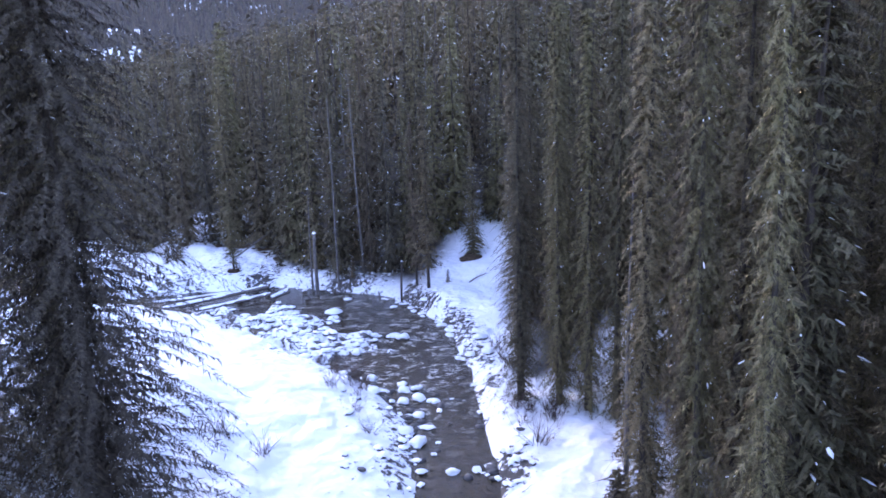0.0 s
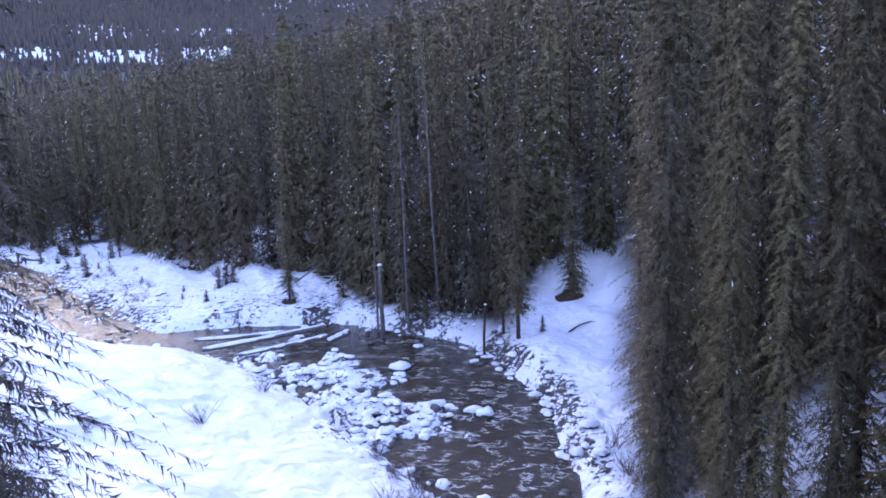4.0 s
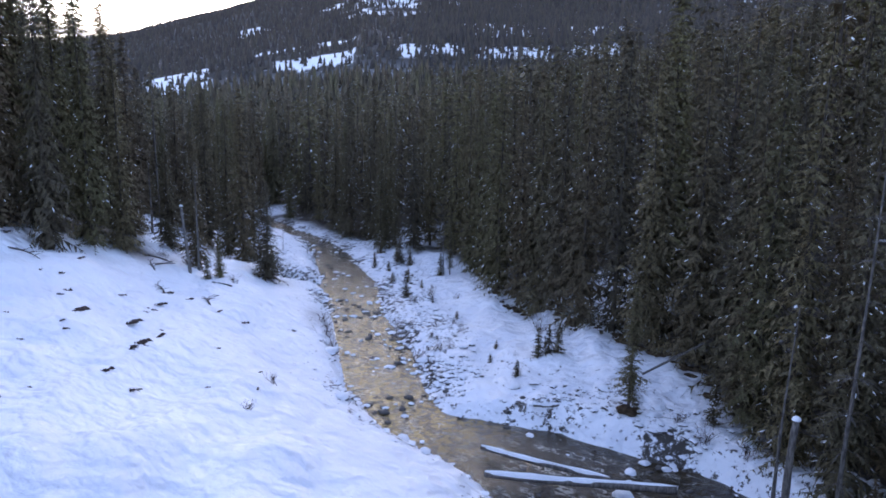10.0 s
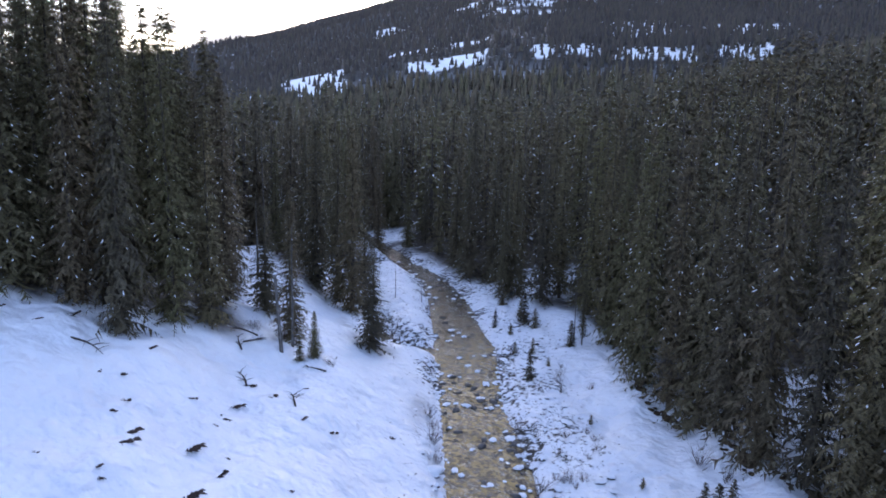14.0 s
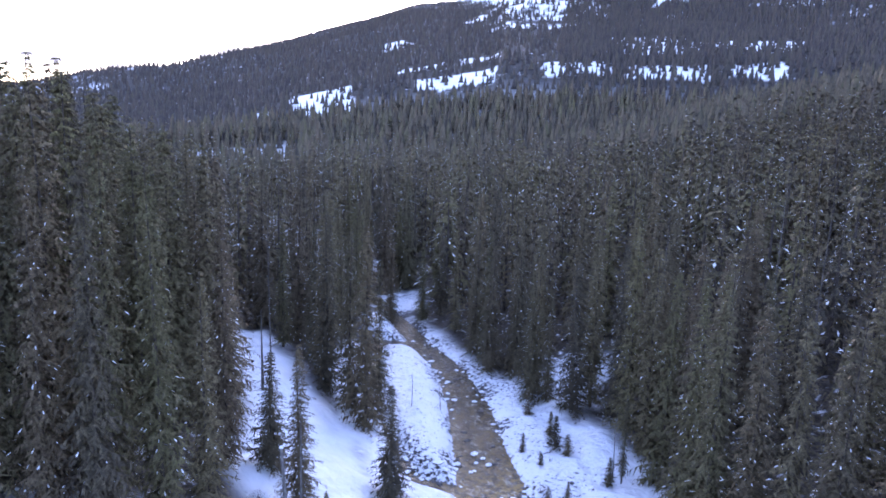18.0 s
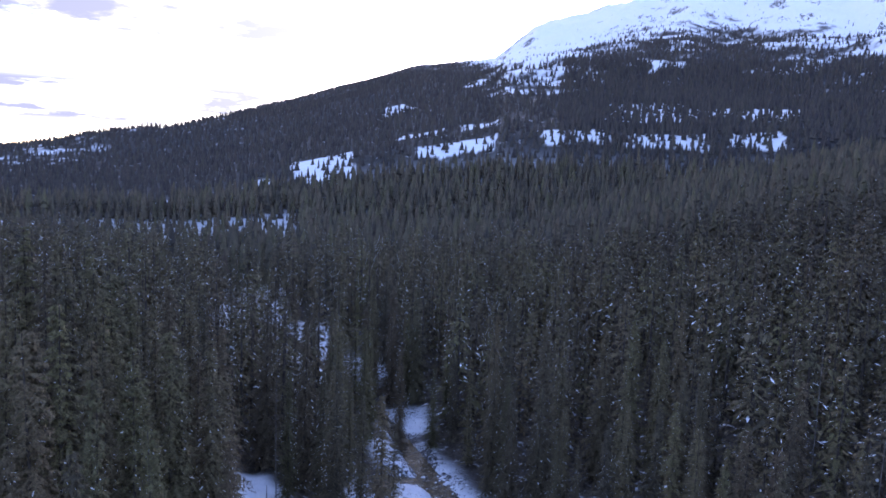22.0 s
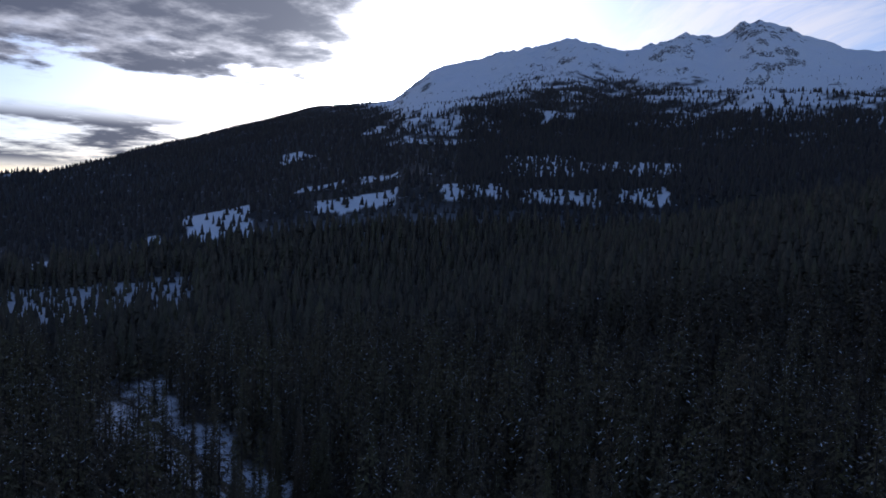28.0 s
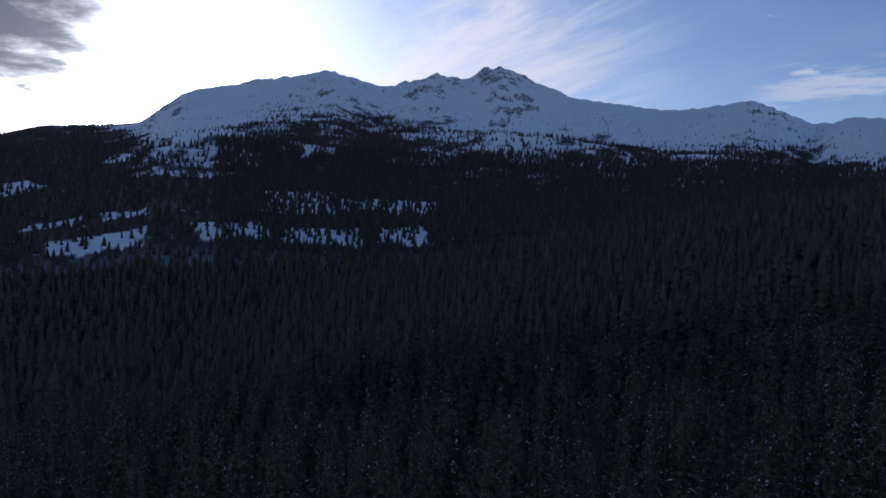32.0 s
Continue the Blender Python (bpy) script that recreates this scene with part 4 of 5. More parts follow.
MID = [with_stem(unit(spruce(24.0, 24 * r_, 26, 5, 4, sd, snow=sn, droop=dr, ragged=0.4, power=pw, thin=0.32, flecks=1.0, bit=1.2))) for r_, sd, sn, dr, pw in
       ((0.15, 31, 0.08, 0.4, 0.9), (0.16, 32, 0.28, 0.5, 0.95), (0.13, 33, 0.05, 0.4, 0.8), (0.17, 34, 0.12, 0.45, 1.0))]

FAR = [with_stem(unit(spruce(24.0, 24 * r_, 20, 5, 2, sd, snow=sn, droop=0.5, ragged=0.35, power=0.92, thin=0.55, flecks=fl, bit=1.5))) for r_, sd, sn, fl in ((0.155, 41, 0.03, 0.15), (0.165, 42, 0.2, 0.4), (0.14, 43, 0.0, 0.0), (0.15, 44, 0.0, 0.1))]
g9 = np.random.default_rng(9)
mx, my = fx[mid_ids], fy[mid_ids]
tall = np.clip(23.5 + fbm(mx, my, 40, 2) * 9 + g9.normal(0, 4.2, len(mx)), 9, 32)
near_mid = np.arange(len(mx)) < 2300
merge(MID, mx[near_mid], my[near_mid], height(mx[near_mid], my[near_mid]) - 0.2, tall[near_mid], g9, "valley_forest", "dense dark spruce forest with snow-flecked boughs", 1.2)
merge(FAR, mx[~near_mid], my[~near_mid], height(mx[~near_mid], my[~near_mid]) - 0.2, tall[~near_mid], g9, "inner_forest", "dark spruce forest standing back from the creek", 1.25, SHADE)


def tiers(seed, sides=5, rad=0.13, rows=3, flecks=0):
    """A far conifer: jagged skirts of boughs."""
    g = np.random.default_rng(seed)
    V, F, M, N = [], [], [], []
    for q_ in range(rows):
        lo, hi, r_ = 0.03 + 0.86 * q_ / rows, 0.03 + 0.97 * min(1, (q_ + 1.6) / rows), rad * (1 - 0.86 * q_ / rows)
        k = len(V)
        V.append((0, 0, hi)), N.append((0, 0, 1))
        for j in range(sides):
            a = 6.283 * (j + g.uniform(-0.2, 0.2)) / sides
            q = r_ * g.uniform(0.7, 1.25)
            V.append((q * math.cos(a), q * math.sin(a), lo + g.uniform(-0.04, 0.06))), N.append((0.88 * math.cos(a), 0.88 * math.sin(a), 0.47))
        for j in range(sides):
            F.append((k, k + 1 + j, k + 1 + (j + 1) % sides))
            M.append(0)
    for _ in range(flecks):
        z, a = g.uniform(0.35, 0.93), g.uniform(0, 6.283)
        r_ = rad * (1.05 - z) * 1.05
        k, q = len(V), g.uniform(0.008, 0.02)
        V += [(r_ * math.cos(a), r_ * math.sin(a), z + q), ((r_ + q) * math.cos(a + 0.2), (r_ + q) * math.sin(a + 0.2), z - q), ((r_ + q) * math.cos(a - 0.25), (r_ + q) * math.sin(a - 0.25), z - q * 0.6)]
        N += [(0.5 * math.cos(a), 0.5 * math.sin(a), 0.86)] * 3
        F.append((k, k + 1, k + 2))
        M.append(1)
    return np.array(V), np.array(F), np.array(M), np.array(N)


SKIRTS = [tiers(54, 6, 0.14, 6, 1), tiers(55, 6, 0.13, 6, 3), tiers(56, 5, 0.15, 6), tiers(57, 6, 0.14, 6)]
TIERS = [tiers(51), tiers(52, 4), tiers(53, 4, 0.11)]
# the valley floor beyond, and the wooded hill on the right bank
bx, by = scatter(5.7, -640, 520, 40, 900, np.random.default_rng(15))
br, baz = polar(bx, by)
bd, bs, _ = creek(bx, by)
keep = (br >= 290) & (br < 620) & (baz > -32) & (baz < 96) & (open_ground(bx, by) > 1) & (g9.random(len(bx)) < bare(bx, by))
low_wood = np.where(bare(bx[keep], by[keep]) < 0.7, 0.55, 1.0)
merge(SKIRTS, bx[keep], by[keep], height(bx[keep], by[keep]) - 0.2, np.clip(16.0 + g9.normal(0, 2.8, keep.sum()), 7, 24) * low_wood, g9, "far_valley_forest", "distant spruce forest filling the valley floor", 1.3, SHADE)
hx, hy = scatter(8.0, -1000, 900, 300, 1500, np.random.default_rng(16))
hr, haz = polar(hx, hy)
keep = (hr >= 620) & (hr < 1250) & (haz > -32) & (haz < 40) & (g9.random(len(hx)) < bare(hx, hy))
merge(TIERS, hx[keep], hy[keep], height(hx[keep], hy[keep]) - 0.3, g9.uniform(9, 13, keep.sum()), g9, "hill_forest", "dark spruce forest on a rounded hill", 2.0, DIM_NEEDLES)
# the mountain side
tx, ty = scatter(9.4, -2900, 700, 60, 3000, np.random.default_rng(17))
tr, taz = polar(tx, ty)
tz, tline, tfar = massif(tx, ty)
keep = (tr > 520) & (taz > -12) & (taz < 92) & (tr < tfar + 60) & ~((tr < 1250) & (taz < 26))
tz = height(tx, ty)
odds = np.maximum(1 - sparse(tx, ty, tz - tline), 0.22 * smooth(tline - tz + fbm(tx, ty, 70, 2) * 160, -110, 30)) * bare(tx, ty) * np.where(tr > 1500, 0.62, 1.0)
keep &= g9.random(len(tx)) < odds
merge(TIERS, tx[keep], ty[keep], tz[keep] - 0.4, g9.uniform(6.5, 11, keep.sum()) * (1 - 0.5 * smooth(tz[keep] - tline[keep], -40, 20)), g9, "mountain_forest", "forest of small dark conifers on the mountain side", 2.2, DIM_NEEDLES)


# ---- dead trees, logs ----
def snag(name, label, x, y, top, r, seed, branches=0, cap=True, mat=GREY_WOOD, reach=1.0):
    """A dead standing trunk: base on the ground at x, y; top is where it ends."""
    g = np.random.default_rng(seed)
    z = ground_z(x, y)
    base = new(name)
    base.location = (x, y, z)
    tx_, ty_, h = top[0] - x, top[1] - y, top[2] - z
    n = 12
    path = [(tx_ * t + 0.05 * math.sin(5 * t + seed), ty_ * t + 0.05 * math.cos(4 * t), -0.6 + (h + 0.6) * t) for t in np.linspace(0, 1, n)]
    thin = 0.75 if cap else 0.12
    V, F = tube(path, [r * (1 - (1 - thin) * k / (n - 1)) * g.uniform(0.93, 1.07) * (1.35 if k == 0 else 1) for k in range(n)], 9)
    V = np.concatenate([V, [path[-1]]])
    F = [tuple(f) for f in F] + [((n - 1) * 9 + k, (n - 1) * 9 + (k + 1) % 9, len(V) - 1) for k in range(9)]
    me = bpy.data.meshes.new("stem")
    me.from_pydata(V.tolist(), [], F)
    me.materials.append(mat)
    me.polygons.foreach_set("use_smooth", [True] * len(me.polygons))
    part("stem", me, base)
    for _ in range(branches):
        t, a = g.uniform(0.12, 0.97), g.uniform(0, 6.28)
        L = reach * g.uniform(0.4, 1.5) * (1.15 - t)
        p = np.array(path[int(t * (n - 1))])
        tip = p + np.array([math.cos(a) * L, math.sin(a) * L, -L * g.uniform(0.1, 0.5)])
        mid = (p + tip) / 2 + np.array([0, 0, 0.08 * L])
        BV, BF = tube([p, mid, tip], [0.035, 0.022, 0.008], 4)
        part("branch", mesh_of("branch", BV, BF, [mat]), base)
    if cap:
        bm = bmesh.new()
        bmesh.ops.create_icosphere(bm, subdivisions=2, radius=1.0)
        for v in bm.verts:
            v.co = Vector((v.co.x * r * 1.05, v.co.y * r * 1.05, max(v.co.z, -0.15) * r * 0.9)) + Vector(path[-1])
        cm = bpy.data.meshes.new("snow_cap")
        bm.to_mesh(cm), bm.free()
        cm.materials.append(SNOW)
        part("snow_cap", cm, base, "rounded cap of snow")
    return tagged(base, label, "dead tree")


snag("broken_snag", "broken grey trunk with a cap of snow beside the creek", -18.5, 77.6, (-18.0, 76.2, 7.3), 0.22, 1)
snag("dead_tree", "thin dead tree with bare twigs beside the broken trunk", -19.4, 79.2, (-18.9, 78.6, 12.5), 0.13, 2, 26, False)
snag("dead_tree", "tall bare dead spruce among the living trees", -13.4, 80.2, (-13.7, 78.4, 24.7), 0.16, 3, 110, False, reach=2.0)
snag("dead_tree", "tall bare dead spruce among the living trees", -16.2, 79.0, (-15.5, 75.6, 21.7), 0.14, 4, 90, False, reach=1.9)
snag("broken_snag", "leaning broken trunk with snow on top above the bank", -75.2, 78.6, (-77.4, 79.3, 12.3), 0.18, 5)
snag("dead_tree", "thin dead tree standing on the snowy slope", -76.6, 80.4, (-77.6, 81.2, 16.5), 0.15, 6, 18, False)
snag("dead_tree", "bare dead pole at the edge of the forest", -71.5, 115.1, (-71.4, 115.2, 8.1), 0.09, 7, 12, False)
snag("broken_snag", "pale broken trunk standing in the snowy gap", -106.0, 91.9, (-105.8, 91.8, 14.9), 0.2, 11, cap=False)
snag("dead_tree", "thin bare sapling on the cobble bar", -99.0, 109.4, (-98.9, 109.5, 5.6), 0.06, 12, 10, False)
snag("dead_tree", "thin bare sapling on the cobble bar", -97.3, 112.9, (-97.4, 112.8, 4.8), 0.06, 13, 10, False)
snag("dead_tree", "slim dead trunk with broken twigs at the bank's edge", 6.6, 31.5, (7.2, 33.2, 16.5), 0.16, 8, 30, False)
snag("broken_snag", "short dead stub among trees on the bank", -8.4, 73.2, (-8.2, 72.8, 4.6), 0.13, 9, mat=BARK)
snag("dead_tree", "dead leafless tree with few limbs above the slope", -104, 64, (-104.4, 63.6, 31.0), 0.18, 10, 26, False, reach=0.7)
for k, (x, y, h) in enumerate([(-58, 128, 27), (-36, 116, 27), (-20, 108, 28), (-84, 142, 26), (-112, 150, 26), (-72, 150, 29), (-104, 92, 26), (-124, 112, 27), (-44, 134, 28), (-8, 118, 27)]):
    z = ground_z(x, y)
    snag("dead_tree", "grey dead spruce standing in the forest", x, y, (x + 0.4, y - 0.3, z + h * 0.88), 0.10, 20 + k, 60, False)


def log(a, b, r, seed, snow=True, label="fallen grey log lying across the creek, topped with snow"):
    g = np.random.default_rng(seed)
    a, b = Vector(a), Vector(b)
    L = (b - a).length
    ob = new("fallen_log")
    ob.matrix_basis = Matrix.Translation(a) @ (b - a).to_track_quat("Z", "X").to_matrix().to_4x4()
    n, sides = 14, 10
    path = [(0.04 * math.sin(0.5 * L * k / n + seed), 0.05 * math.cos(0.4 * L * k / n), L * k / (n - 1)) for k in range(n)]
    V, F = tube(path, [r * (1 - 0.3 * k / n) * g.uniform(0.94, 1.06) for k in range(n)], sides)
    V, F = np.concatenate([V, [path[0], path[-1]]]), [tuple(f) for f in F]
    F += [((k + 1) % sides, k, n * sides) for k in range(sides)] + [((n - 1) * sides + k, (n - 1) * sides + (k + 1) % sides, n * sides + 1) for k in range(sides)]
    me = bpy.data.meshes.new("stem")
    me.from_pydata(V.tolist(), [], F)
    me.materials.append(GREY_WOOD)
    me.polygons.foreach_set("use_smooth", [True] * len(me.polygons))
    part("stem", me, ob)
    if snow:
        up = ob.matrix_basis.to_3x3().inverted() @ Vector((0, 0, 1))
        SV, SF = [], []
        side = up.cross(Vector((0, 0, 1))).normalized()
        for k in range(n):
            p = Vector(path[k]) + up * r * 0.72
            wd = g.uniform(0.55, 0.95) * (0.5 if k in (0, n - 1) else 1)
            for q in range(5):
                s = (q - 2) / 2
                SV.append(tuple(p + side * r * wd * s + up * (0.02 + (0.06 + r * 0.5) * (1 - s * s) * wd - 0.10 * abs(s))))
        for k in range(n - 1):
            for q in range(4):
                c = k * 5 + q
                SF.append((c, c + 1, c + 6, c + 5))
        part("snow_strip", mesh_of("snow_strip", SV, SF, [SNOW]), ob, "long ridge of snow")
    return tagged(ob, label, "log")


log((-23.6, 76.3, 1.35), (-34.3, 72.8, 0.15), 0.25, 1)
log((-27.4, 75.6, 0.95), (-36.6, 75.7, 0.1), 0.19, 2)
log((-23.0, 74.8, 0.95), (-30.2, 71.6, 0.15), 0.19, 3)
log((-21.3, 76.2, 0.95), (-22.9, 74.5, 0.55), 0.3, 4, label="short snow-covered log end jammed in the creek")
log((-24.6, 76.1, 1.1), (-32.4, 74.0, 0.3), 0.14, 8, label="thin snowy log wedged between two thicker ones")
log((-27.6, 94.2, 5.2), (-31.8, 90.4, 2.2), 0.12, 5, False, "thin dead trunk leaning over the bank")
log((-33.0, 84.2, 1.2), (-36.5, 82.0, 1.0), 0.14, 6, True, "small snowy log on the gravel bank")
def fallen_branch(x, y, L, turn, seed):
    """A dead branch with twigs, half sunk in the snow."""
    g = np.random.default_rng(seed)
    ob = new("fallen_branch")
    ob.matrix_basis = pose(x, y, ground_z(x, y) + 0.06, 0, 0, turn)
    slope_ = (ground_z(x + L * math.cos(math.radians(turn)), y + L * math.sin(math.radians(turn))) - ground_z(x, y)) / L
    pts = [np.array([L * t, 0.12 * L * math.sin(2.5 * t + seed), slope_ * L * t + 0.10 * math.sin(3.1 * t)]) for t in np.linspace(0, 1, 6)]
    V, F = tube([p[[1, 2, 0]] for p in pts], np.linspace(0.09, 0.025, 6), 6)
    part("stem", mesh_of("stem", V[:, [2, 0, 1]], F, [BARK]), ob)
    for k in range(9):
        p = pts[int(g.integers(1, 5))]
        a, l = g.uniform(0.4, 1.1) * (1 if k % 2 else -1), L * g.uniform(0.2, 0.45)
        tip = p + np.array([math.cos(a) * l, math.sin(a) * l, g.uniform(-0.05, 0.35)])
        V, F = tube([q[[1, 2, 0]] for q in (p, (p + tip) / 2 + [0, 0, 0.05], tip)], [0.03, 0.02, 0.008], 4)
        part("twig", mesh_of("twig", V[:, [2, 0, 1]], F, [BARK]), ob)
    return tagged(ob, "dark dead branch half sunk in the snowy slope", "branch", "dead branches on the slope")


for k, (x, y, L, turn) in enumerate([(-77.8, 77.4, 2.6, 200), (-76.1, 75.1, 2.2, 150), (-73.6, 61.4, 2.8, 30), (-71.8, 81.0, 1.8, 250), (-77.6, 63.0, 2.4, 340), (-77.1, 75.9, 2.4, 100), (-70.8, 72.8, 2.2, 160), (-66.3, 74.6, 2.6, 140), (-1.2, 74.6, 2.0, 10)]):
    fallen_branch(x, y, L, turn, 300 + k)


# ---- stones ----
def stone_arrays(seed, fine=2):
    g = np.random.default_rng(seed)
    bm = bmesh.new()
    bmesh.ops.create_icosphere(bm, subdivisions=fine, radius=1.0)
    off = Vector(g.uniform(-9, 9, 3))
    for v in bm.verts:
        v.co = v.co * (1 + 0.42 * noise.noise(v.co * 1.2 + off) + 0.22 * noise.noise(v.co * 2.9 + off))
        v.co.z *= 0.5
    V = np.array([v.co[:] for v in bm.verts])
    F = np.array([[v.index for v in f.verts] for f in bm.faces])
    bm.free()
    # the snow lies on the upper half, a little wider and higher
    top = V.copy()
    lift = np.clip((V[:, 2] + 0.05) / 0.5, 0, 1)
    top[:, :2] *= (1.0 + 0.10 * lift)[:, None]
    top[:, 2] = np.where(V[:, 2] > -0.05, V[:, 2] + 0.13 * np.sqrt(lift), V[:, 2] * 0.6 + 0.10)
    keep = F[(V[F][:, :, 2].mean(1) > 0.0)]
    used = np.unique(keep)
    back = np.full(len(V), -1)
    back[used] = np.arange(len(used))
    return V, F, top[used], back[keep]


STONES = [stone_arrays(60 + k) for k in range(6)]
PEBBLES = [stone_arrays(60 + k, 1) for k in range(6)]
STONE_MESH = [(mesh_of("stone", V, F, [ROCK]), mesh_of("snow_cap", T, K, [SNOW])) for V, F, T, K in STONES]


def boulder(x, y, z, s, k, turn, capped=True, label="dark creek stone with a cushion of snow", group="stones in the creek"):
    ob = new("stone_boulder")
    ob.matrix_basis = pose(x, y, z, 0, 0, turn) @ Matrix.Diagonal((s * 1.15, s, s, 1))
    part("stone", STONE_MESH[k][0], ob)
    if capped:
        part("snow_cap", STONE_MESH[k][1], ob)
    return tagged(ob, label, "stone", group)


boulder(-14.9, 69.2, 0.25, 0.72, 0, 30, label="large round boulder under a thick cap of snow")
boulder(-7.1, 60.9, 0.1, 0.62, 1, 80, label="low boulder topped with snow in the rapids")
boulder(-8.0, 61.4, 0.1, 0.5, 2, 10)
boulder(-4.9, 49.1, 0.05, 0.42, 3, 50)
boulder(-4.6, 47.2, 0.05, 0.5, 4, 120)
boulder(-3.6, 46.8, 0.0, 0.33, 5, 0)
boulder(-1.9, 36.8, 0.0, 0.36, 1, 0)
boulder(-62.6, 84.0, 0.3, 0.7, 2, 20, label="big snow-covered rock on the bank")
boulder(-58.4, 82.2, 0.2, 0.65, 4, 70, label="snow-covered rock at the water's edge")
boulder(-60.6, 83.2, 0.2, 0.6, 0, 70)
boulder(-26.6, 76.0, 0.0, 0.55, 5, 10)
boulder(-19.6, 68.6, 0.2, 0.55, 3, 10)
gs = np.random.default_rng(77)
sx, sy = gs.uniform(-125, 4, 52000), gs.uniform(24, 140, 52000)
sd, ss, sa = creek(sx, sy)
wild = (sa > 5.5) & (sa < 11)
chance = np.where(sd < 0, np.where(sd > -0.9, 0.24, np.where(wild, np.where(sa > 9.0, 0.035, 0.012), 0.10)), np.where(sd < 1.1, 0.26, np.where(sd < 2.6, 0.08, 0)))
chance = np.where((ss < 0) & (sd >= 1.1) & (sd < 5.5) & (sa > 8.5) & (sa < 17), 0.42, chance)
chance = np.where((ss > 0) & (sd >= 0.8) & (sa < 5.5), 0.10 * (sd < 4), chance)
bar = height(sx, sy) - fall(sx) > -0.3
chance = np.where(bar & (sd < 0), 0.5, chance)
chance = chance * (0.25 + 1.9 * smooth(fbm(sx, sy, 4.5, 3), -0.15, 0.3))
keep = gs.random(len(sx)) < chance
sx, sy, sd, sa, ss = sx[keep], sy[keep], sd[keep], sa[keep], ss[keep]
size = np.where(sd < -0.9, gs.uniform(0.14, 0.42, len(sx)), gs.uniform(0.11, 0.33, len(sx)) * np.where(gs.random(len(sx)) < 0.1, 1.6, 1.0))
sz = np.maximum(height(sx, sy), fall(sx) - 0.02) + size * 0.12
first = np.argsort(-size + 0.01 * np.hypot(sx + 20, sy - 66))[:270]
for i in first:
    boulder(float(sx[i]), float(sy[i]), float(sz[i]), float(size[i]), int(gs.integers(0, 6)), float(gs.uniform(0, 360)), bool(sd[i] > -0.3 or gs.random() < 0.85))
rest = np.setdiff1d(np.arange(len(sx)), first)
VV, FF, MM, kk = [], [], [], 0
for i in rest:
    V, F, T, K = PEBBLES[int(gs.integers(0, 6))]
    a, q = gs.uniform(0, 6.28), size[i]
    R = np.array([[math.cos(a), -math.sin(a), 0], [math.sin(a), math.cos(a), 0], [0, 0, 1]]) @ np.diag([q * gs.uniform(0.8, 1.6), q, q * gs.uniform(0.7, 1.2)])
    p = np.array([sx[i], sy[i], sz[i]])
    VV.append(V @ R.T + p), FF.append(F + kk), MM.append(np.zeros(len(F)))
    kk += len(V)
    if sd[i] > -0.2 and gs.random() < 0.85 or gs.random() < np.where(sz[i] - fall(sx[i]) > 0.12, 0.85, 0.35):
        VV.append(T @ R.T + p), FF.append(K + kk), MM.append(np.ones(len(K)))
        kk += len(T)
tagged(new("bank_stones", mesh_of("bank_stones", np.concatenate(VV), np.concatenate(FF), [ROCK, SNOW], np.concatenate(MM))), "snow-capped cobbles lining the creek", "stones", kind="stuff")


# ---- leafless shrubs, grass in the snow ----
def shrub_mesh(seed, stems, h):
    g = np.random.default_rng(seed)
    VV, FF, k = [], [], 0
    for _ in range(stems):
        a, lean, L = g.uniform(0, 6.28), g.uniform(0.15, 0.9), h * g.uniform(0.5, 1.1)
        base = np.array([g.uniform(-0.25, 0.25), g.uniform(-0.25, 0.25), -0.1])
        way = np.array([math.cos(a) * lean, math.sin(a) * lean, 1.0])
        pts = [base + way * L * t + np.array([0, 0, -0.25 * lean * L * t * t]) + g.normal(0, 0.03, 3) for t in np.linspace(0, 1, 4)]
        limbs = [(pts, [0.016, 0.012, 0.008, 0.003])]
        for _ in range(4):
            o = pts[int(g.integers(1, 3))]
            limbs.append(([o, o + way * L * 0.22 + g.normal(0, 0.14 * L, 3)], [0.008, 0.003]))
        for p, r in limbs:
            V, F = tube(p, r, 3)
            VV.append(V), FF.append(F + k)
            k += len(V)
    return mesh_of("willow_shrub", np.concatenate(VV), np.concatenate(FF), [TWIG])


SHRUBS = [shrub_mesh(90 + k, 16 + 4 * k, 1.1 + 0.15 * k) for k in range(3)]
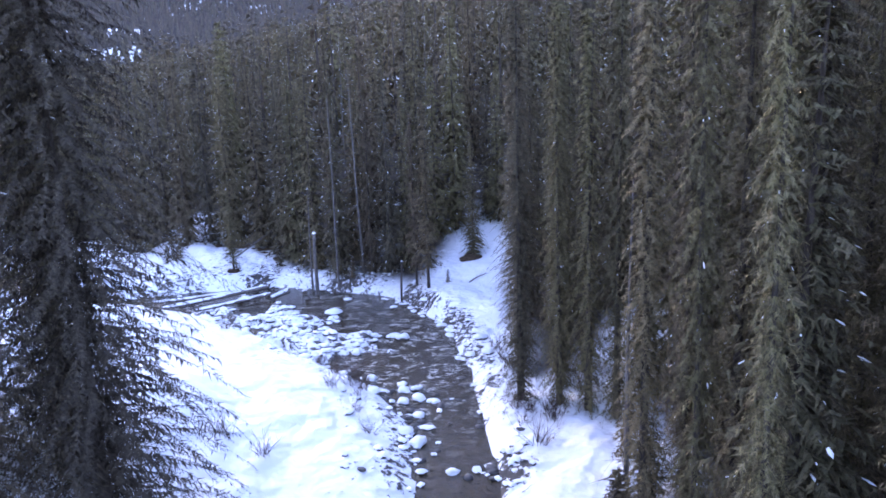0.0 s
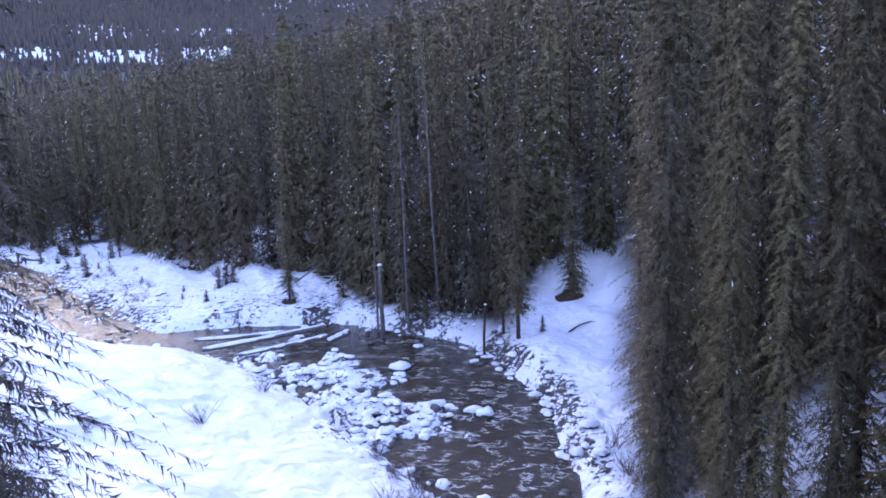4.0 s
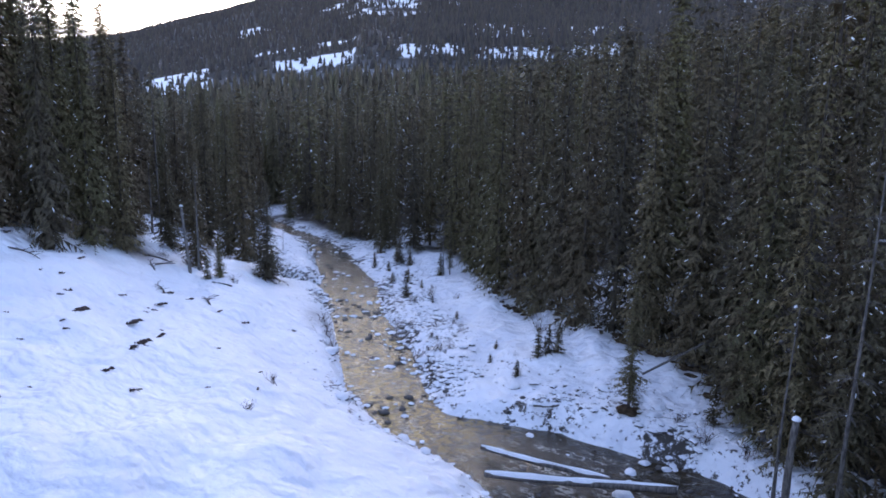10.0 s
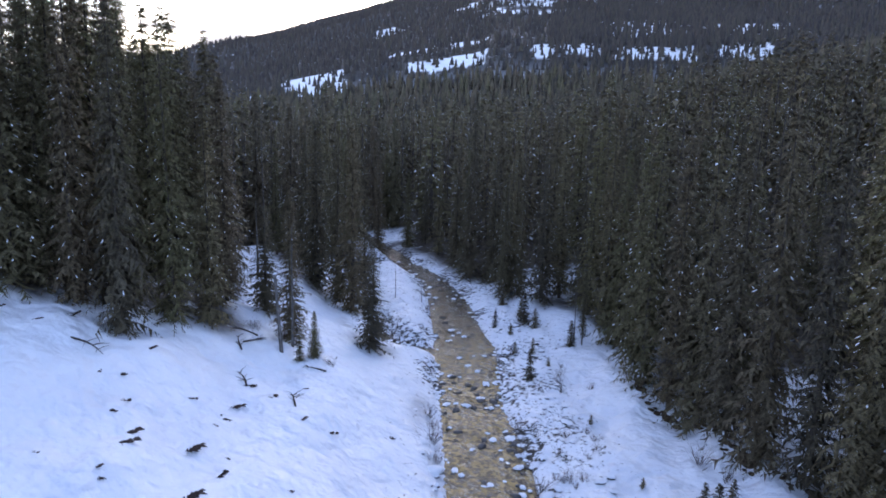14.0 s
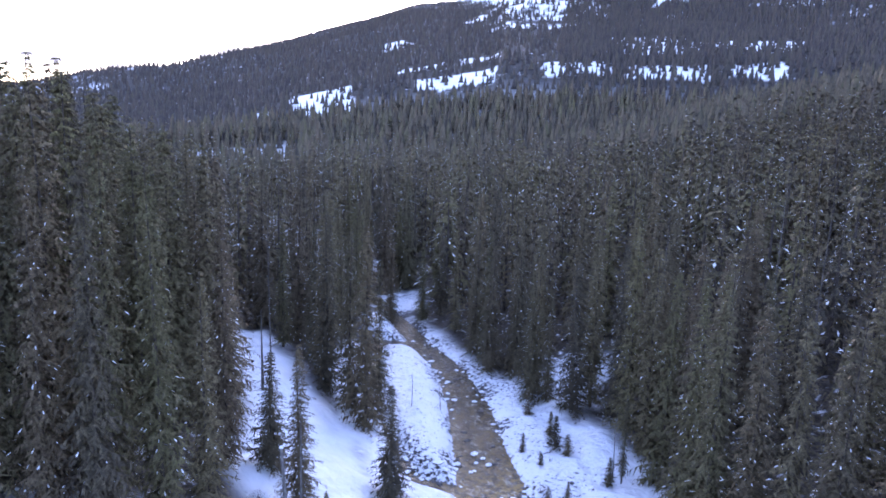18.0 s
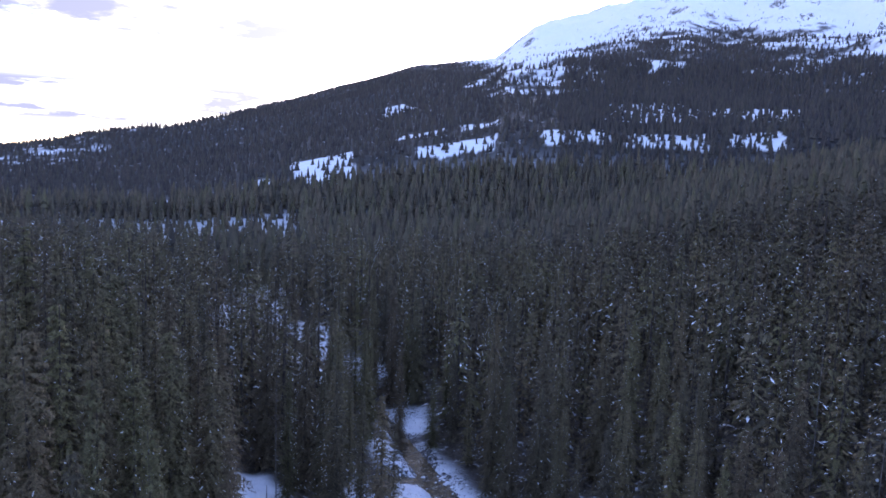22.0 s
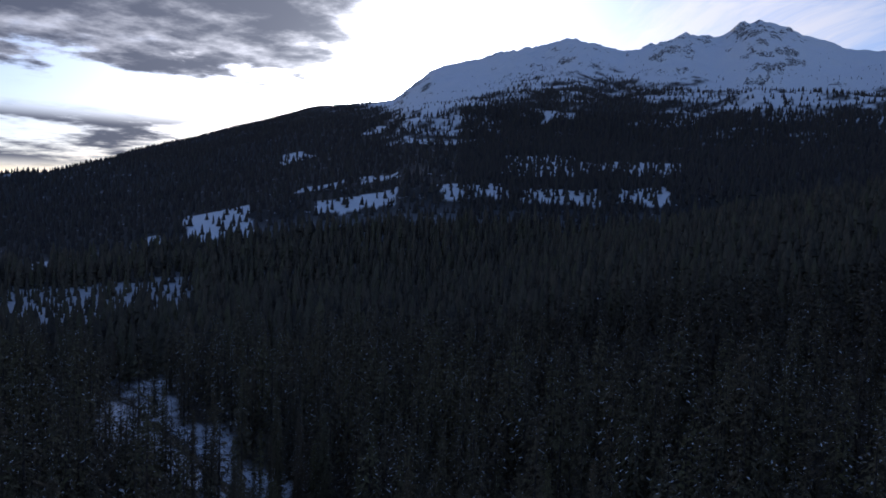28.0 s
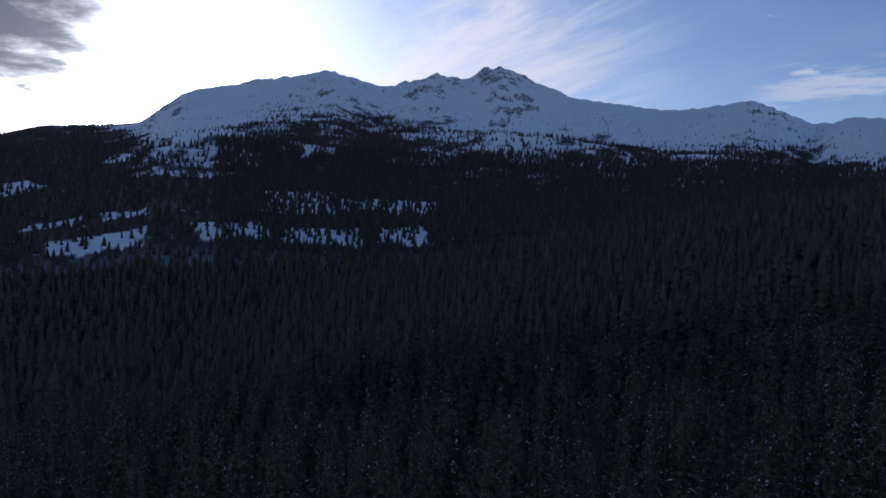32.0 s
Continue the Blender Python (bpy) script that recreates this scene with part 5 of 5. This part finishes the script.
spots = [(-49.7, 68.8, 1.0), (-14.8, 37.3, 1.5), (-22.9, 60.4, 1.2), (-28.2, 48.5, 1.0), (-45.0, 63.3, 0.7), (6.5, 44.8, 1.6), (3.0, 42.9, 1.3), (4.4, 41.8, 1.4), (2.2, 43.6, 1.1), (-11.8, 55.0, 1.2), (-12.8, 53.2, 1.1), (-9.6, 49.6, 1.3), (-8.6, 47.4, 1.5), (-10.4, 46.0, 1.2), (-24.1, 53.4, 1.2), (-8.6, 45.5, 1.0), (-9.4, 47.5, 1.2), (-8.2, 42.6, 0.9), (-11.0, 50.0, 1.0), (-10.2, 52.6, 1.1), (-7.0, 40.0, 0.9), (-55.0, 88.2, 1.1), (-57.0, 90.6, 1.0), (-52.0, 87.0, 1.2),
         (-49.6, 86.0, 1.0), (-47.5, 83.6, 0.9), (-60.2, 93.4, 1.0), (-54.0, 91.5, 0.9), (-50.8, 89.0, 1.0), (-24.5, 83.4, 1.1), (-21.8, 83.0, 1.2), (-26.8, 84.6, 1.0), (-45.0, 97.0, 1.3), (-42.4, 96.0, 1.2), (-59.0, 108.2, 1.3), (-56.0, 105.4, 1.2), (-60.8, 104.6, 1.0),
         (-59.8, 83.6, 1.2), (-62.2, 85.2, 1.3), (-64.4, 86.9, 1.0), (-66.0, 88.0, 1.1), (-78.4, 80.6, 1.3), (-80.0, 78.6, 1.2), (-72.5, 82.0, 1.0), (3.2, 38.4, 1.5), (2.4, 41.0, 1.2), (1.2, 55.0, 1.4), (1.8, 52.0, 1.2), (4.6, 42.0, 1.6), (-80.5, 74.6, 1.0),
         (-86.0, 108.0, 1.0), (-90.0, 110.5, 1.1), (-95.0, 112.0, 1.2), (-98.0, 116.0, 1.0), (-102.0, 119.0, 1.1), (-30.2, 85.4, 0.8), (-12.2, 36.0, 1.1), (-18.0, 34.6, 1.2)]
gb = np.random.default_rng(61)
for _ in range(420):
    x, y = float(gb.uniform(-84, -36)), float(gb.uniform(76, 122))
    d_, side_, _ = creek(np.array([x]), np.array([y]))
    if side_[0] < 0 and 1.2 < d_[0] < 7 and fbm(np.array([x]), np.array([y]), 5, 2)[0] > 0.0 and len(spots) < 105:
        spots.append((x, y, float(gb.uniform(0.5, 1.0))))
for k, (x, y, s) in enumerate(spots):
    ob = new("willow_shrub", SHRUBS[k % 3])
    ob.matrix_basis = pose(x, y, ground_z(x, y) - 0.05, 0, 0, 53 * k) @ Matrix.Diagonal((s, s, s, 1))
    tagged(ob, "leafless brown shrub with thin twigs sticking out of the snow", "shrub", "bare shrubs by the creek")


def tuft_mesh(seed):
    """A clump of flattened dead grass under a small lip of snow."""
    g = np.random.default_rng(seed)
    V, F = [], []
    for _ in range(26):
        a, L = g.uniform(-0.9, 0.9), g.uniform(0.18, 0.45)
        o = np.array([g.uniform(-0.35, 0.35), g.uniform(-0.1, 0.1), -0.04])
        d = np.array([math.sin(a), -math.cos(a), 0])
        s = np.array([d[1], -d[0], 0]) * 0.035
        k = len(V)
        V += [o - s, o + s, o + d * L * 0.6 + np.array([0, 0, 0.14 + 0.1 * g.random()]), o + d * L + np.array([0, 0, 0.02])]
        F += [(k, k + 1, k + 2), (k + 1, k + 3, k + 2)]
    return mesh_of("grass_tuft", V, F, [TWIG])


TUFTS = [tuft_mesh(95 + k) for k in range(4)]
gt = np.random.default_rng(31)
tufts = [(-56.0, 62.7, 1.9), (-61.3, 61.2, 1.6), (-69.1, 63.6, 1.3), (-51.6, 58.2, 1.4), (-49.9, 58.9, 1.3), (-63.1, 76.1, 1.3), (-62.8, 81.5, 1.4), (-55.0, 61.9, 1.6), (-61.6, 65.1, 1.9), (-63.5, 62.0, 1.7), (-70.5, 73.4, 1.6), (-66.7, 62.8, 1.4), (-67.6, 70.8, 1.6), (-58.0, 65.6, 1.2)]
tufts += [(float(gt.uniform(-84, -46)), float(gt.uniform(50, 78)), float(gt.uniform(0.5, 1.1))) for _ in range(44)]
for k, (x, y, s) in enumerate(tufts):
    if k >= 14 and (creek(np.array([x]), np.array([y]))[0][0] < 7 or open_ground(np.array([x]), np.array([y]))[0] > -2):
        continue
    ob = new("grass_tuft", TUFTS[k % 4])
    ob.matrix_basis = pose(x, y, ground_z(x, y) + 0.02, 0, 0, 40 + float(gt.uniform(-90, 90))) @ Matrix.Diagonal((s * 0.8, s * 0.8, s * 0.6, 1))
    tagged(ob, "dark dead grass clump melting out of the snowy slope", "grass", "grass clumps on the slope")


# ---- earth torn open at the roots ----
m_, n_ = material("dark_earth")
p_ = position(n_)
e_ = n_.noise(p_, 4.0, 7.0)
finish(n_, n_.mix(n_.ramp(e_, 0.35, 0.65), (0.035, 0.024, 0.016, 1), (0.095, 0.066, 0.042, 1)), 0.95, e_, 0.8, 0.12, 0.1)
EDGE = [(-55.0, 103.0), (-48.0, 101.2), (-41.0, 96.2), (-36.8, 95.0), (-33.4, 94.0), (-28.5, 92.0), (-24.5, 88.0)]
ledge = []
for (ax, ay), (bx_, by_) in zip(EDGE[:-1], EDGE[1:]):
    m = int(math.hypot(bx_ - ax, by_ - ay) / 1.5)
    ledge += [(ax + (bx_ - ax) * q_ / m, ay + (by_ - ay) * q_ / m) for q_ in range(m)]
gl = np.random.default_rng(52)
VV, FF, kk = [], [], 0
for x, y in ledge:
    for _ in range(5):
        V, F, T, K = PEBBLES[int(gl.integers(0, 6))]
        px, py, q_ = x + float(gl.uniform(-0.8, 0.8)), y + float(gl.normal(1.3, 0.35)), float(gl.uniform(0.18, 0.55))
        VV.append(V * [q_ * gl.uniform(0.9, 1.8), q_, q_ * 0.9] + [px, py, ground_z(px, py) - 0.02]), FF.append(F + kk)
        kk += len(V)
tagged(new("earth_bank", mesh_of("earth_bank", np.concatenate(VV), np.concatenate(FF), [m_])), "crumbling bank of dark earth and roots at the forest edge", "earth", kind="stuff")
for k, (x, y, s_, flat_) in enumerate([(-0.9, 82.4, 1.3, 0.9), (-30.3, 84.5, 0.85, 0.4)]):
    V, F, T, K = STONES[k % 6]
    ob = new("root_mound", mesh_of("root_mound", V + 0.08 * np.sin(V[:, ::-1] * 9), F, [m_]))
    ob.matrix_basis = pose(x, y, ground_z(x, y) + 0.1, 0, 0, 60 * k) @ Matrix.Diagonal((s_, s_, s_ * flat_ * 1.3, 1))
    tagged(ob, "bare brown earth around tree roots above the snow", "earth", "bare earth under the trees")
